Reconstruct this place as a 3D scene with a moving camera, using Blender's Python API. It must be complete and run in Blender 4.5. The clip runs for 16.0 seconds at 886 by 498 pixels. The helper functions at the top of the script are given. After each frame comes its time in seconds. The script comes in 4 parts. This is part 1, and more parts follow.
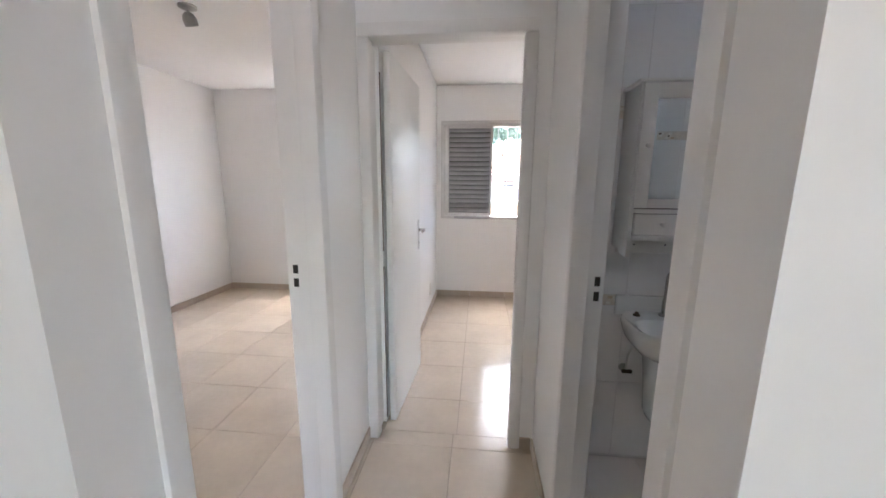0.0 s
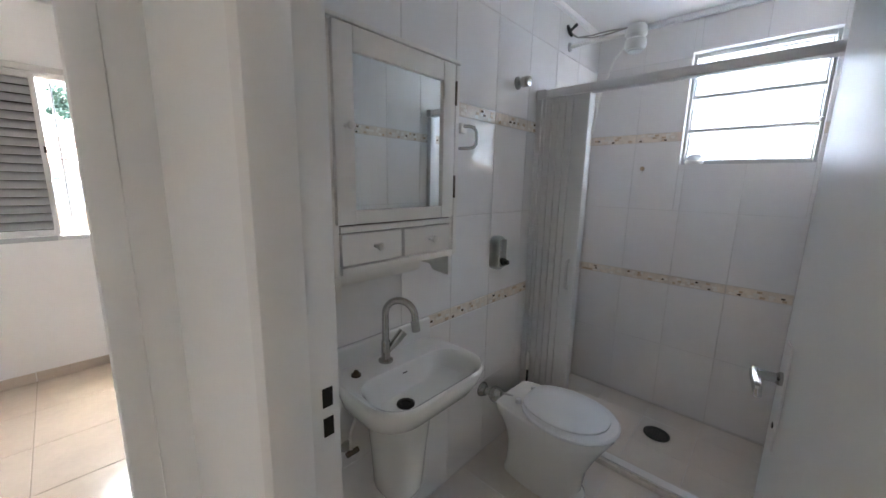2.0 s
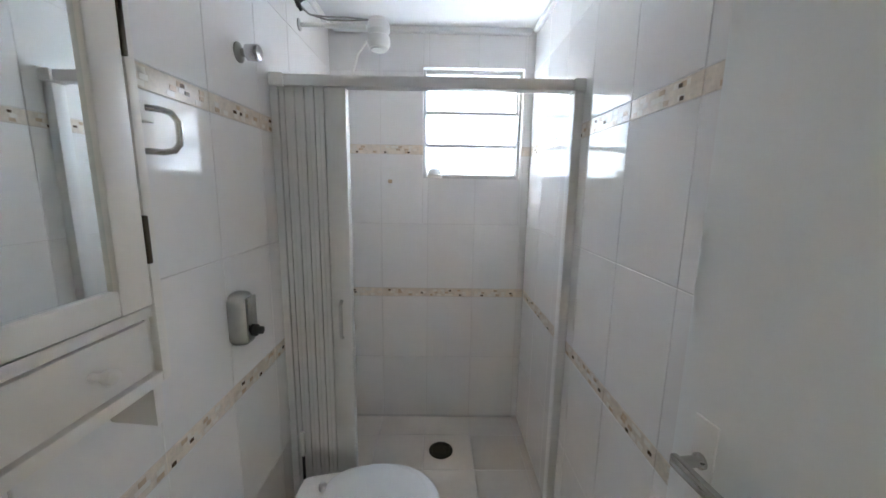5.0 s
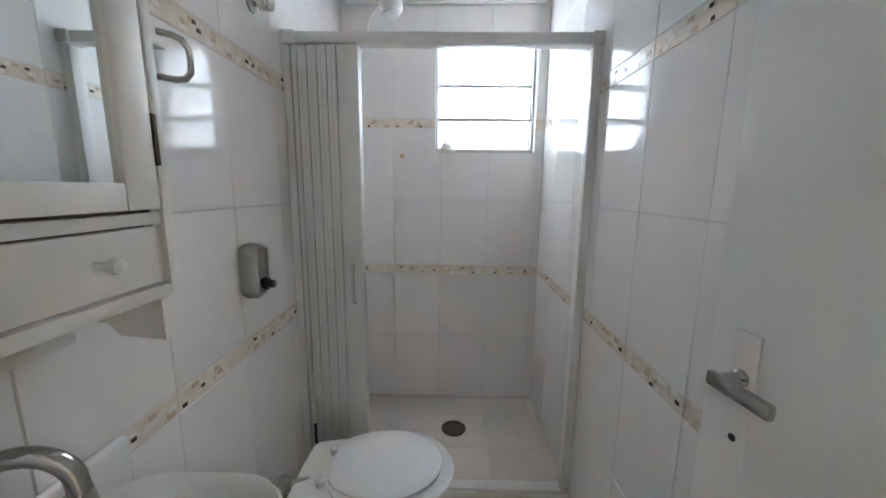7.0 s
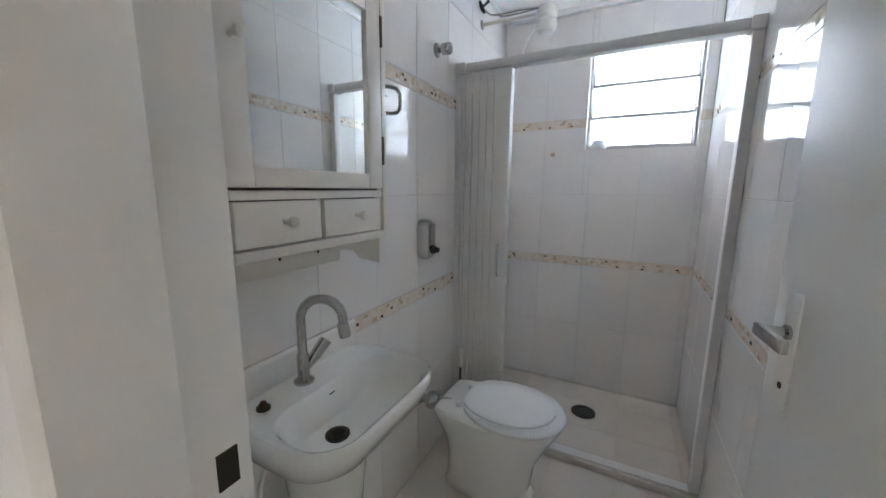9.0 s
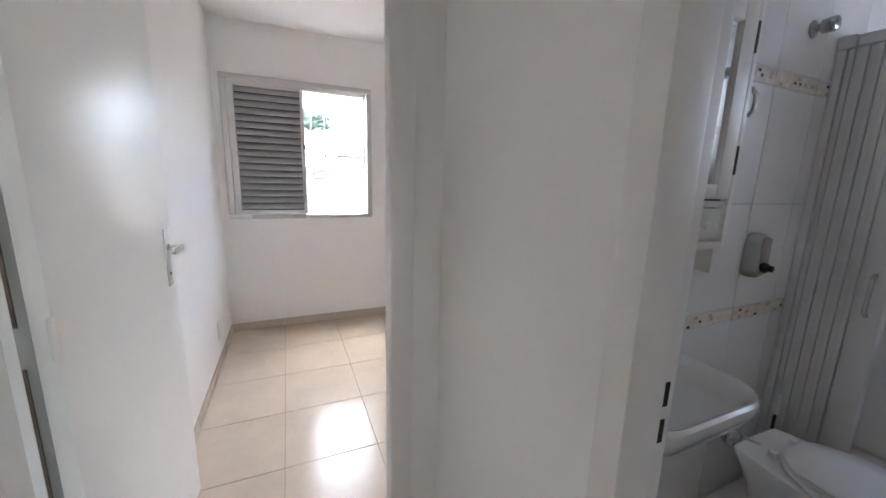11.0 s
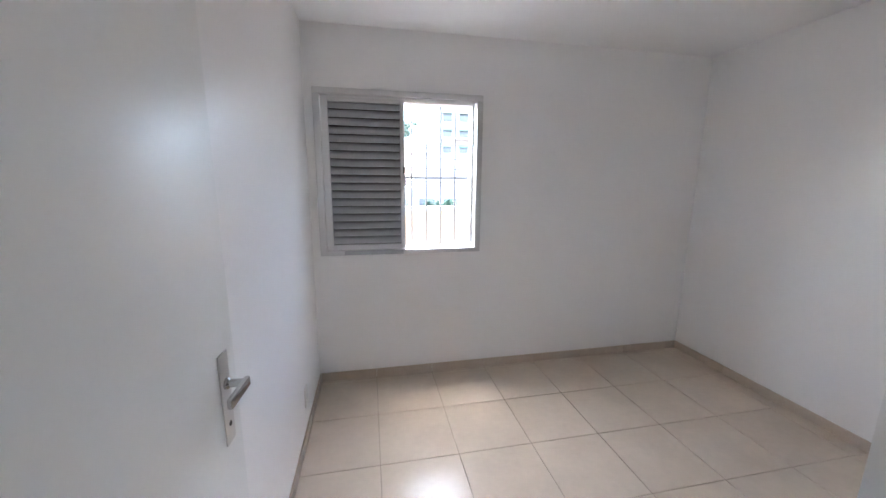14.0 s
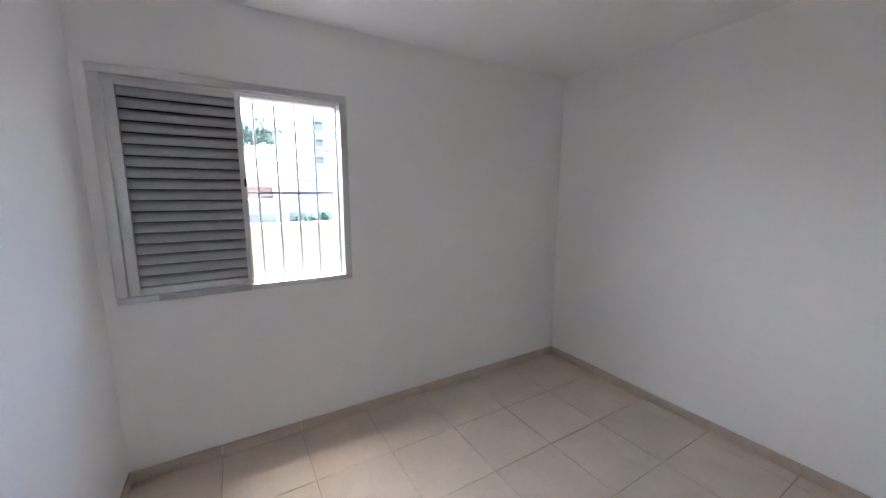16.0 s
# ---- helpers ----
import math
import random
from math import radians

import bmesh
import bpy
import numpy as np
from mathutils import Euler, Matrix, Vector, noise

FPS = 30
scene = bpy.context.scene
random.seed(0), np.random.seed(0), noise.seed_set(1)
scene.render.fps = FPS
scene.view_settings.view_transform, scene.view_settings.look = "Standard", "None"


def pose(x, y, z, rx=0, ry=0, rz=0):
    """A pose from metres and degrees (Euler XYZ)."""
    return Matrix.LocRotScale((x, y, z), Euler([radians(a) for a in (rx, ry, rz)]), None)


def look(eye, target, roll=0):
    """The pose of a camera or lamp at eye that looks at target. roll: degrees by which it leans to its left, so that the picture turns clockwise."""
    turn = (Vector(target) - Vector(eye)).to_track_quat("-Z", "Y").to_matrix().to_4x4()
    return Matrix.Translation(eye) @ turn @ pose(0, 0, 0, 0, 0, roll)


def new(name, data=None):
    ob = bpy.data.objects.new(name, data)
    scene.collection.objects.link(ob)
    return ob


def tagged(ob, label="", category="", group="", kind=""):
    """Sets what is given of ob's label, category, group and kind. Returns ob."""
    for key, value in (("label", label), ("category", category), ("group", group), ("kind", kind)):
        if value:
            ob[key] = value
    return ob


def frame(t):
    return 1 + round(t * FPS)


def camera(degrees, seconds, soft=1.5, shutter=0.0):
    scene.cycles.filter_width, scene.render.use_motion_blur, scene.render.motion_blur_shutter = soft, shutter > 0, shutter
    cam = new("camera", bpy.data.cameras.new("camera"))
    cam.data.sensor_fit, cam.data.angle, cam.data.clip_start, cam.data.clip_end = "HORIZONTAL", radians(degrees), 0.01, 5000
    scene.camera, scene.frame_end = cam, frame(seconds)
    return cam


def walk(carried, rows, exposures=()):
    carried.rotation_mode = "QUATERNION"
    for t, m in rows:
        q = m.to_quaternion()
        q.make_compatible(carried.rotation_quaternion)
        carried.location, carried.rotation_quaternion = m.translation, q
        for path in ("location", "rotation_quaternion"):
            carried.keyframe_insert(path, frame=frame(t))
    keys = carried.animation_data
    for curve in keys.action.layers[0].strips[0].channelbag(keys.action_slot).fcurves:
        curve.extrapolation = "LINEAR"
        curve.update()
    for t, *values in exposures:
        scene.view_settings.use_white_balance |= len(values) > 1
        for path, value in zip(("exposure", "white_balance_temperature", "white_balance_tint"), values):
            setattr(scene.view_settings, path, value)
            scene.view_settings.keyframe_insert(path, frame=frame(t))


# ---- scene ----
cam = camera(102.1, 16.0, 1.6)
EXPOSURES = [(0.0, 5.1, 6600, 10), (0.5, 5.0, 6600, 9), (1.0, 4.95, 6550, 8), (1.5, 5.0, 6600, 8), (2.0, 5.3, 6750, 7), (3.0, 5.65, 6950, 6), (4.0, 5.65, 6950, 4), (8.0, 5.7, 6950, 4), (10.5, 5.2, 6450, 8), (11.5, 4.85, 6450, 10), (12.5, 4.75, 6300, 10), (14.0, 4.6, 6100, 9), (16.0, 4.35, 6050, 9)]
PATH = [
    (0, (0.125, 0.243, 1.435), (-0.068, 2.2, 1.072), 0.4),
    (0.5, (0.084, 0.484, 1.443), (0.389, 2.427, 1.078), 0.7),
    (1, (0.086, 0.693, 1.438), (0.896, 2.486, 1.079), 1.2),
    (1.5, (0.172, 0.857, 1.457), (1.332, 2.443, 1.085), 1.0),
    (2, (0.275, 0.996, 1.453), (1.717, 2.332, 1.089), 1.1),
    (2.5, (0.352, 1.11, 1.456), (2.05, 2.103, 1.094), 1.2),
    (3, (0.43, 1.204, 1.463), (2.281, 1.872, 1.105), 1.3),
    (3.5, (0.517, 1.261, 1.496), (2.444, 1.659, 1.139), 1.3),
    (4, (0.582, 1.298, 1.533), (2.541, 1.493, 1.184), 1.2),
    (4.2, (0.604, 1.315, 1.545), (2.571, 1.434, 1.204), 1.4),
    (6.5, (0.697, 1.426, 1.416), (2.668, 1.341, 1.087), 0.7),
    (7, (0.672, 1.384, 1.371), (2.644, 1.416, 1.042), 0.6),
    (7.5, (0.625, 1.355, 1.338), (2.584, 1.595, 1.015), 0.7),
    (8, (0.557, 1.311, 1.323), (2.476, 1.779, 1.004), 0.6),
    (10.5, (0.156, 1.139, 1.365), (1.314, 2.727, 1.0), 1.2),
    (11, (0.106, 1.227, 1.367), (0.891, 3.028, 0.991), 1.5),
    (11.5, (0.024, 1.32, 1.387), (0.529, 3.218, 1.009), 0.9),
    (12, (-0.025, 1.427, 1.407), (0.394, 3.347, 1.035), 0.7),
    (12.5, (-0.023, 1.588, 1.439), (0.382, 3.51, 1.063), 0.6),
    (13, (0.016, 1.729, 1.479), (0.412, 3.653, 1.103), 0.5),
    (13.5, (0.018, 1.874, 1.51), (0.415, 3.798, 1.134), 0.5),
    (14, (0.017, 2.013, 1.541), (0.409, 3.939, 1.17), 0.4),
    (14.5, (0.044, 2.154, 1.56), (0.455, 4.078, 1.201), 0.4),
    (15, (0.08, 2.273, 1.576), (0.544, 4.189, 1.235), 0.4),
    (15.5, (0.126, 2.35, 1.577), (0.806, 4.203, 1.251), 0.4),
    (16, (0.18, 2.35, 1.565), (1.187, 4.05, 1.258), 0.1),
]
walk(cam, [(t, look(eye, target, roll)) for t, eye, target, roll in PATH], EXPOSURES)

# ---- world and light ----
world = bpy.data.worlds.new("sky")
scene.world = world
world.use_nodes = True
wn = world.node_tree
sky = wn.nodes.new("ShaderNodeTexSky")
sky.sky_type, sky.sun_disc = "NISHITA", False
sky.sun_elevation, sky.sun_rotation = radians(80), radians(0)
sky.air_density, sky.dust_density, sky.ozone_density = 1.0, 3.0, 1.0
wn.links.new(sky.outputs[0], wn.nodes["Background"].inputs[0])
wn.nodes["Background"].inputs[1].default_value = 0.15

sun_data = bpy.data.lights.new("sun", "SUN")
sun_data.energy, sun_data.angle, sun_data.color = 1.5, radians(100), (1.0, 0.955, 0.90)
sun = new("sun", sun_data)
sun.matrix_world = look((-8, 15, 14), (0, 0, 0))
scene.cycles.max_bounces, scene.cycles.diffuse_bounces = 14, 9


def area_lamp(name, eye, target, w, h, power, color):
    data = bpy.data.lights.new(name, "AREA")
    data.shape, data.size, data.size_y, data.energy, data.color = "RECTANGLE", w, h, power, color
    new(name, data).matrix_world = look(eye, target)


# added fill for the hall, from an assumed window that is never in view
area_lamp("hall_fill_light", (1.75, -3.98, 1.5), (1.75, 0, 1.4), 1.9, 1.1, 0.42, (1.0, 0.975, 0.92))


# ---- materials ----
def mat(name, color, rough=0.5, metal=0.0, vary=0.06, scale=3.0, fine=60.0, bump=0.05, spec=0.5, tile=0.0, coat=0.0):
    """A surface with slow blotches, fine grain and relief; tile: how much single pieces differ."""
    m = bpy.data.materials.new(name)
    m.use_nodes = True
    nt = m.node_tree
    b = nt.nodes["Principled BSDF"]
    b.inputs["Metallic"].default_value = metal
    b.inputs["Specular IOR Level"].default_value = spec
    b.inputs["Coat Weight"].default_value = coat
    geo = nt.nodes.new("ShaderNodeNewGeometry")
    n1, n2 = nt.nodes.new("ShaderNodeTexNoise"), nt.nodes.new("ShaderNodeTexNoise")
    n1.inputs["Scale"].default_value, n1.inputs["Detail"].default_value = scale, 5
    n2.inputs["Scale"].default_value, n2.inputs["Detail"].default_value = fine, 3
    for n in (n1, n2):
        nt.links.new(geo.outputs["Position"], n.inputs["Vector"])
    add = nt.nodes.new("ShaderNodeMath")
    add.operation = "MULTIPLY_ADD"
    nt.links.new(n2.outputs["Fac"], add.inputs[0])
    add.inputs[1].default_value = 0.35
    nt.links.new(n1.outputs["Fac"], add.inputs[2])
    ramp = nt.nodes.new("ShaderNodeMapRange")
    ramp.inputs["From Min"].default_value, ramp.inputs["From Max"].default_value = 0.35, 1.0
    ramp.inputs["To Min"].default_value, ramp.inputs["To Max"].default_value = 1 - vary, 1 + vary
    nt.links.new(add.outputs[0], ramp.inputs["Value"])
    hsv = nt.nodes.new("ShaderNodeHueSaturation")
    hsv.inputs["Color"].default_value = (*color, 1)
    last = ramp.outputs[0]
    if tile:
        info = nt.nodes.new("ShaderNodeObjectInfo")
        tr = nt.nodes.new("ShaderNodeMapRange")
        tr.inputs["To Min"].default_value, tr.inputs["To Max"].default_value = 1 - tile, 1 + tile
        nt.links.new(info.outputs["Random"], tr.inputs["Value"])
        mul = nt.nodes.new("ShaderNodeMath")
        mul.operation = "MULTIPLY"
        nt.links.new(last, mul.inputs[0])
        nt.links.new(tr.outputs[0], mul.inputs[1])
        last = mul.outputs[0]
    nt.links.new(last, hsv.inputs["Value"])
    nt.links.new(hsv.outputs[0], b.inputs["Base Color"])
    rr = nt.nodes.new("ShaderNodeMapRange")
    rr.inputs["To Min"].default_value, rr.inputs["To Max"].default_value = rough * 0.85, min(1, rough * 1.2)
    nt.links.new(n1.outputs["Fac"], rr.inputs["Value"])
    nt.links.new(rr.outputs[0], b.inputs["Roughness"])
    if bump:
        bp = nt.nodes.new("ShaderNodeBump")
        bp.inputs["Strength"].default_value, bp.inputs["Distance"].default_value = bump, 0.004
        nt.links.new(n2.outputs["Fac"], bp.inputs["Height"])
        nt.links.new(bp.outputs[0], b.inputs["Normal"])
    return m


M_WALL = mat("wall_paint", (0.85, 0.84, 0.83), 0.34, vary=0.02, scale=1.6, fine=45, bump=0.04, spec=0.55)
M_CEIL = mat("ceiling_paint", (0.86, 0.855, 0.85), 0.8, vary=0.02, scale=1.2, fine=30, bump=0.10, spec=0.2)
M_FRAME = mat("frame_paint", (0.78, 0.765, 0.75), 0.38, vary=0.03, scale=4, fine=80, bump=0.05)
M_DOOR = mat("door_paint", (0.79, 0.79, 0.775), 0.34, vary=0.025, scale=2.5, fine=90, bump=0.03)
# near-black for slots, screws and latch, and for shade between the shutter slats
M_DARK = mat("dark_part_and_gap_shade", (0.03, 0.025, 0.02), 0.8, vary=0.2, bump=0)
# dark brown that paints the shade inside door and cabinet gaps
M_GAP = mat("brown_gap_shade", (0.13, 0.10, 0.08), 0.8, vary=0.25, scale=9, bump=0.1)
M_FLOOR = mat("porcelain_floor_tile", (0.60, 0.51, 0.415), 0.195, vary=0.10, scale=3.5, fine=26, bump=0.015, tile=0.03, spec=0.27)
M_SKIRT = mat("skirting_tile", (0.52, 0.43, 0.345), 0.34, vary=0.08, scale=5, fine=40, bump=0.03, tile=0.03)
M_GROUT = mat("floor_grout", (0.38, 0.32, 0.26), 0.85, vary=0.15, scale=8, bump=0.2)
M_WGROUT = mat("wall_grout", (0.68, 0.65, 0.62), 0.8, vary=0.1, scale=8, bump=0.1)
M_TILE = mat("white_glazed_tile", (0.81, 0.785, 0.765), 0.07, vary=0.03, scale=2.5, fine=14, bump=0.012, tile=0.012, spec=0.32)
M_BATHFLOOR = mat("bath_floor_tile", (0.70, 0.64, 0.58), 0.195, vary=0.05, scale=4, fine=30, bump=0.02, tile=0.03)
M_BAND = mat("listello_cream", (0.75, 0.66, 0.56), 0.2, vary=0.16, scale=30, fine=120, bump=0.1, tile=0.05)
M_CHIP = mat("listello_brown_chip", (0.10, 0.062, 0.04), 0.25, vary=0.4, scale=60, bump=0.05)
M_CHIP2 = mat("listello_tan_chip", (0.60, 0.46, 0.33), 0.25, vary=0.25, scale=40, bump=0.05)
M_CHIP3 = mat("listello_pearl_chip", (0.80, 0.75, 0.68), 0.12, vary=0.1, scale=40, bump=0.05)
M_CERAMIC = mat("white_ceramic", (0.80, 0.79, 0.76), 0.08, vary=0.02, scale=3, bump=0.0, coat=0.3)
M_SEAT = mat("white_plastic_seat", (0.82, 0.83, 0.84), 0.195, vary=0.02, scale=4, bump=0.01)
M_WHITEPL = mat("white_plastic", (0.80, 0.78, 0.74), 0.3, vary=0.03, bump=0.01)
M_PVC = mat("grey_white_pvc", (0.72, 0.705, 0.69), 0.35, vary=0.03, scale=4, bump=0.02)
M_CAB = mat("white_lacquered_wood", (0.77, 0.73, 0.68), 0.35, vary=0.03, scale=5, fine=70, bump=0.04)
M_CHROME = mat("brushed_chrome", (0.50, 0.49, 0.475), 0.13, 1.0, vary=0.08, scale=10, bump=0.02)
M_STEEL = mat("dull_steel", (0.42, 0.41, 0.39), 0.34, 1.0, vary=0.15, scale=12, bump=0.03)
M_BRONZE = mat("dark_hinge_metal", (0.10, 0.075, 0.05), 0.45, 0.8, vary=0.2, scale=20)
M_ALU = mat("silver_aluminium", (0.62, 0.61, 0.60), 0.36, 0.75, vary=0.06, scale=6, fine=120, bump=0.03)
M_SLAT = mat("grey_aluminium_slat", (0.40, 0.40, 0.41), 0.40, 0.4, vary=0.08, scale=5, fine=100, bump=0.03)
M_IRON = mat("painted_iron_bar", (0.24, 0.235, 0.23), 0.5, 0.3, vary=0.1, scale=12)
M_WINFRAME = mat("white_steel_window", (0.55, 0.54, 0.53), 0.4, vary=0.04, scale=8)
M_CABLE = mat("black_tape", (0.03, 0.03, 0.03), 0.6, vary=0.2, bump=0.05)
M_WIRE = mat("grey_wire", (0.34, 0.33, 0.31), 0.5, vary=0.1, bump=0)
M_RUBBER = mat("dark_drain", (0.045, 0.04, 0.035), 0.5, 0.3, vary=0.3, scale=30, bump=0.1)
M_YARD = mat("beige_render", (0.30, 0.205, 0.125), 0.85, vary=0.1, scale=0.8, fine=12, bump=0.2)
M_COPING = mat("grey_coping", (0.36, 0.34, 0.31), 0.85, vary=0.15, scale=2, bump=0.2)
M_HOUSE = mat("white_render", (0.38, 0.365, 0.35), 0.85, vary=0.1, scale=0.5, fine=6, bump=0.2)
M_HOUSE2 = mat("grey_render", (0.26, 0.26, 0.27), 0.85, vary=0.15, scale=0.5, fine=6, bump=0.2)
M_PINK = mat("pinkish_render", (0.42, 0.28, 0.23), 0.85, vary=0.12, scale=0.6, fine=6, bump=0.2)
M_ROOF = mat("clay_roof", (0.42, 0.27, 0.21), 0.85, vary=0.25, scale=1.5, fine=9, bump=0.3)
M_GREEN = mat("green_awning", (0.16, 0.36, 0.27), 0.6, vary=0.15, scale=2)
M_LEAF = mat("tree_leaf", (0.03, 0.065, 0.04), 0.6, vary=0.45, scale=1.2, fine=9, bump=0)
M_BARK = mat("tree_bark", (0.12, 0.085, 0.06), 0.9, vary=0.3, scale=6, bump=0.4)
M_GROUND = mat("concrete_ground", (0.27, 0.26, 0.25), 0.9, vary=0.2, scale=0.3, fine=5, bump=0.2)
M_WDARK = mat("dark_window_glass", (0.11, 0.115, 0.12), 0.15, vary=0.2, scale=2, bump=0)


def mirror_mat():
    m = mat("mirror_glass", (0.84, 0.88, 0.875), 0.015, 1.0, vary=0.01, bump=0)
    return m


def frosted_mat():
    m = bpy.data.materials.new("frosted_glass")
    m.use_nodes = True
    nt = m.node_tree
    nt.nodes.remove(nt.nodes["Principled BSDF"])
    tr, df = nt.nodes.new("ShaderNodeBsdfTranslucent"), nt.nodes.new("ShaderNodeBsdfGlossy")
    tr.inputs[0].default_value = (0.85, 0.86, 0.87, 1)
    df.inputs["Roughness"].default_value = 0.25
    mix = nt.nodes.new("ShaderNodeMixShader")
    mix.inputs[0].default_value = 0.06
    nt.links.new(tr.outputs[0], mix.inputs[1])
    nt.links.new(df.outputs[0], mix.inputs[2])
    nt.links.new(mix.outputs[0], nt.nodes["Material Output"].inputs[0])
    return m


M_MIRROR, M_FROST = mirror_mat(), frosted_mat()


# ---- mesh helpers ----
def add_box(bm, lo, hi, bev=0.0, seg=2, m=None):
    c = [(a + b) / 2 for a, b in zip(lo, hi)]
    s = [abs(b - a) for a, b in zip(lo, hi)]
    mx = Matrix.Translation(c) @ Matrix.Diagonal((*s, 1))
    r = bmesh.ops.create_cube(bm, size=1, matrix=(m @ mx) if m else mx)
    if bev:
        ed = list({e for v in r["verts"] for e in v.link_edges})
        bmesh.ops.bevel(bm, geom=ed, offset=min(bev, min(s) * 0.45), segments=seg, affect="EDGES", profile=0.6)
    return bm


def lathe(bm, prof, m=Matrix(), seg=24):
    """Revolves (radius, height) pairs round z."""
    rings = [[Vector((r * math.cos(2 * math.pi * k / seg), r * math.sin(2 * math.pi * k / seg), z)) for k in range(seg)] for r, z in prof]
    return loft(bm, rings, m)


def loft(bm, rings, m=Matrix(), cap=True):
    vs = [[bm.verts.new(m @ Vector(p)) for p in r] for r in rings]
    n = len(vs[0])
    for a, b in zip(vs, vs[1:]):
        for k in range(n):
            bm.faces.new((a[k], a[(k + 1) % n], b[(k + 1) % n], b[k]))
    if cap:
        bm.faces.new(vs[0][::-1])
        bm.faces.new(vs[-1])
    return bm


def tube(bm, pts, r, seg=10):
    pts = [Vector(p) for p in pts]
    rings = []
    side = None
    for i, p in enumerate(pts):
        d = (pts[min(i + 1, len(pts) - 1)] - pts[max(i - 1, 0)]).normalized()
        if side is None:
            side = d.orthogonal().normalized()
        side = (side - d * side.dot(d)).normalized()
        up = d.cross(side)
        rad = r[i] if isinstance(r, (list, tuple)) else r
        rings.append([p + rad * (math.cos(2 * math.pi * k / seg) * side + math.sin(2 * math.pi * k / seg) * up) for k in range(seg)])
    return loft(bm, rings)


def smooth_arc(c, r, a0, a1, n, u, v):
    c, u, v = Vector(c), Vector(u), Vector(v)
    return [c + r * (math.cos(radians(a0 + (a1 - a0) * k / n)) * u + math.sin(radians(a0 + (a1 - a0) * k / n)) * v) for k in range(n + 1)]


def mesh_of(name, bm, material, smooth=True):
    bmesh.ops.recalc_face_normals(bm, faces=bm.faces[:])
    me = bpy.data.meshes.new(name)
    bm.to_mesh(me)
    bm.free()
    me.materials.append(material)
    if smooth:
        me.shade_smooth()
        me.set_sharp_from_angle(angle=radians(38))
    return me


def part(name, bm, material, parent=None, label=""):
    ob = new(name, mesh_of(name, bm, material))
    if parent:
        ob.parent = parent
    return tagged(ob, label)


def thing(name, label, category, group="", at=(0, 0, 0)):
    ob = new(name)
    ob.empty_display_size = 0.1
    ob.location = at
    return tagged(ob, label, category, group)


def settle(root):
    """Keeps the parts, modelled in world places, where they are under a base that is not at the origin."""
    off = Matrix.Translation(root.location)
    for o in root.children:
        o.matrix_parent_inverse = off.inverted()


def boxes(name, parts, material, parent=None, label="", bev=0.0):
    bm = bmesh.new()
    for lo, hi in parts:
        add_box(bm, lo, hi, bev)
    return part(name, bm, material, parent, label)


def structure(ob, label=""):
    return tagged(ob, label, kind="structure")


# ---- the shell ----
CEIL, BCEIL = 2.56, 2.42
floor = structure(boxes("floor", [((-3.4, -4.2, -0.15), (3.02, 4.70, -0.004))], M_GROUT), "beige porcelain tile floor with thin grout joints")
wall_hall_end = structure(boxes("wall_hall_end", [((-0.60, 2.02, 0), (-0.455, 2.16, CEIL)), ((0.372, 2.02, 0), (3.02, 2.16, CEIL)), ((-0.455, 2.02, 2.155), (0.372, 2.16, CEIL))], M_WALL), "white painted wall with a doorway")
wall_hall_left = structure(boxes("wall_hall_left", [((-0.60, 0.65, 0), (-0.465, 0.785, CEIL)), ((-0.60, 1.585, 0), (-0.465, 2.02, CEIL)), ((-0.60, 0.785, 2.155), (-0.465, 1.585, CEIL))], M_WALL), "white painted hall wall with a doorway")
wall_hall_right = structure(boxes("wall_hall_right", [((0.447, 0.65, 0), (0.565, 0.785, CEIL)), ((0.447, 1.514, 0), (0.565, 2.02, CEIL)), ((0.447, 0.785, 2.155), (0.565, 1.514, CEIL))], M_WALL), "white painted hall wall with the bathroom doorway")
wall_bedroom_left = structure(boxes("wall_bedroom_left", [((-0.55, 2.16, 0), (-0.40, 4.70, CEIL))], M_WALL), "white painted bedroom wall")
wall_bedroom_right = structure(boxes("wall_bedroom_right", [((2.825, 2.16, 0), (3.02, 4.70, CEIL))], M_WALL), "white painted bedroom wall")
WX0, WX1, WZ0, WZ1 = -0.305, 0.82, 1.02, 2.125
# the opening at x -2.3 to -1.85 is invented, sized to light the side room
wall_facade = structure(boxes("wall_facade", [((-3.4, 4.70, 0), (-2.3, 4.86, CEIL)), ((-1.85, 4.70, 0), (WX0, 4.86, CEIL)), ((WX1, 4.70, 0), (3.02, 4.86, CEIL)),
                                            ((WX0, 4.70, 0), (WX1, 4.86, WZ0)), ((WX0, 4.70, WZ1), (WX1, 4.86, CEIL)),
                                            ((-2.3, 4.70, 0), (-1.85, 4.86, 1.02)), ((-2.3, 4.70, 2.1), (-1.85, 4.86, CEIL))], M_WALL), "white painted outer wall with the bedroom window and an added unseen opening")
wall_left_room = structure(boxes("wall_left_room", [((-3.4, 0.82, 0), (-3.225, 4.70, CEIL))], M_WALL), "white painted wall")
wall_living = structure(boxes("wall_living", [((-3.4, 0.65, 0), (-0.60, 0.82, CEIL)), ((0.565, 0.65, 0), (3.02, 0.82, CEIL))], M_WALL), "white painted wall")
BWY0, BWY1, BWZ0, BWZ1 = 0.885, 1.472, 1.588, 2.215
wall_bath_back = structure(boxes("wall_bath_back", [((2.8768, 0.82, 0), (3.02, BWY0, CEIL)), ((2.8768, BWY1, 0), (3.02, 2.02, CEIL)), ((2.8768, BWY0, 0), (3.02, BWY1, BWZ0)), ((2.8768, BWY0, BWZ1), (3.02, BWY1, CEIL))], M_WGROUT), "bathroom outer wall with a small window")
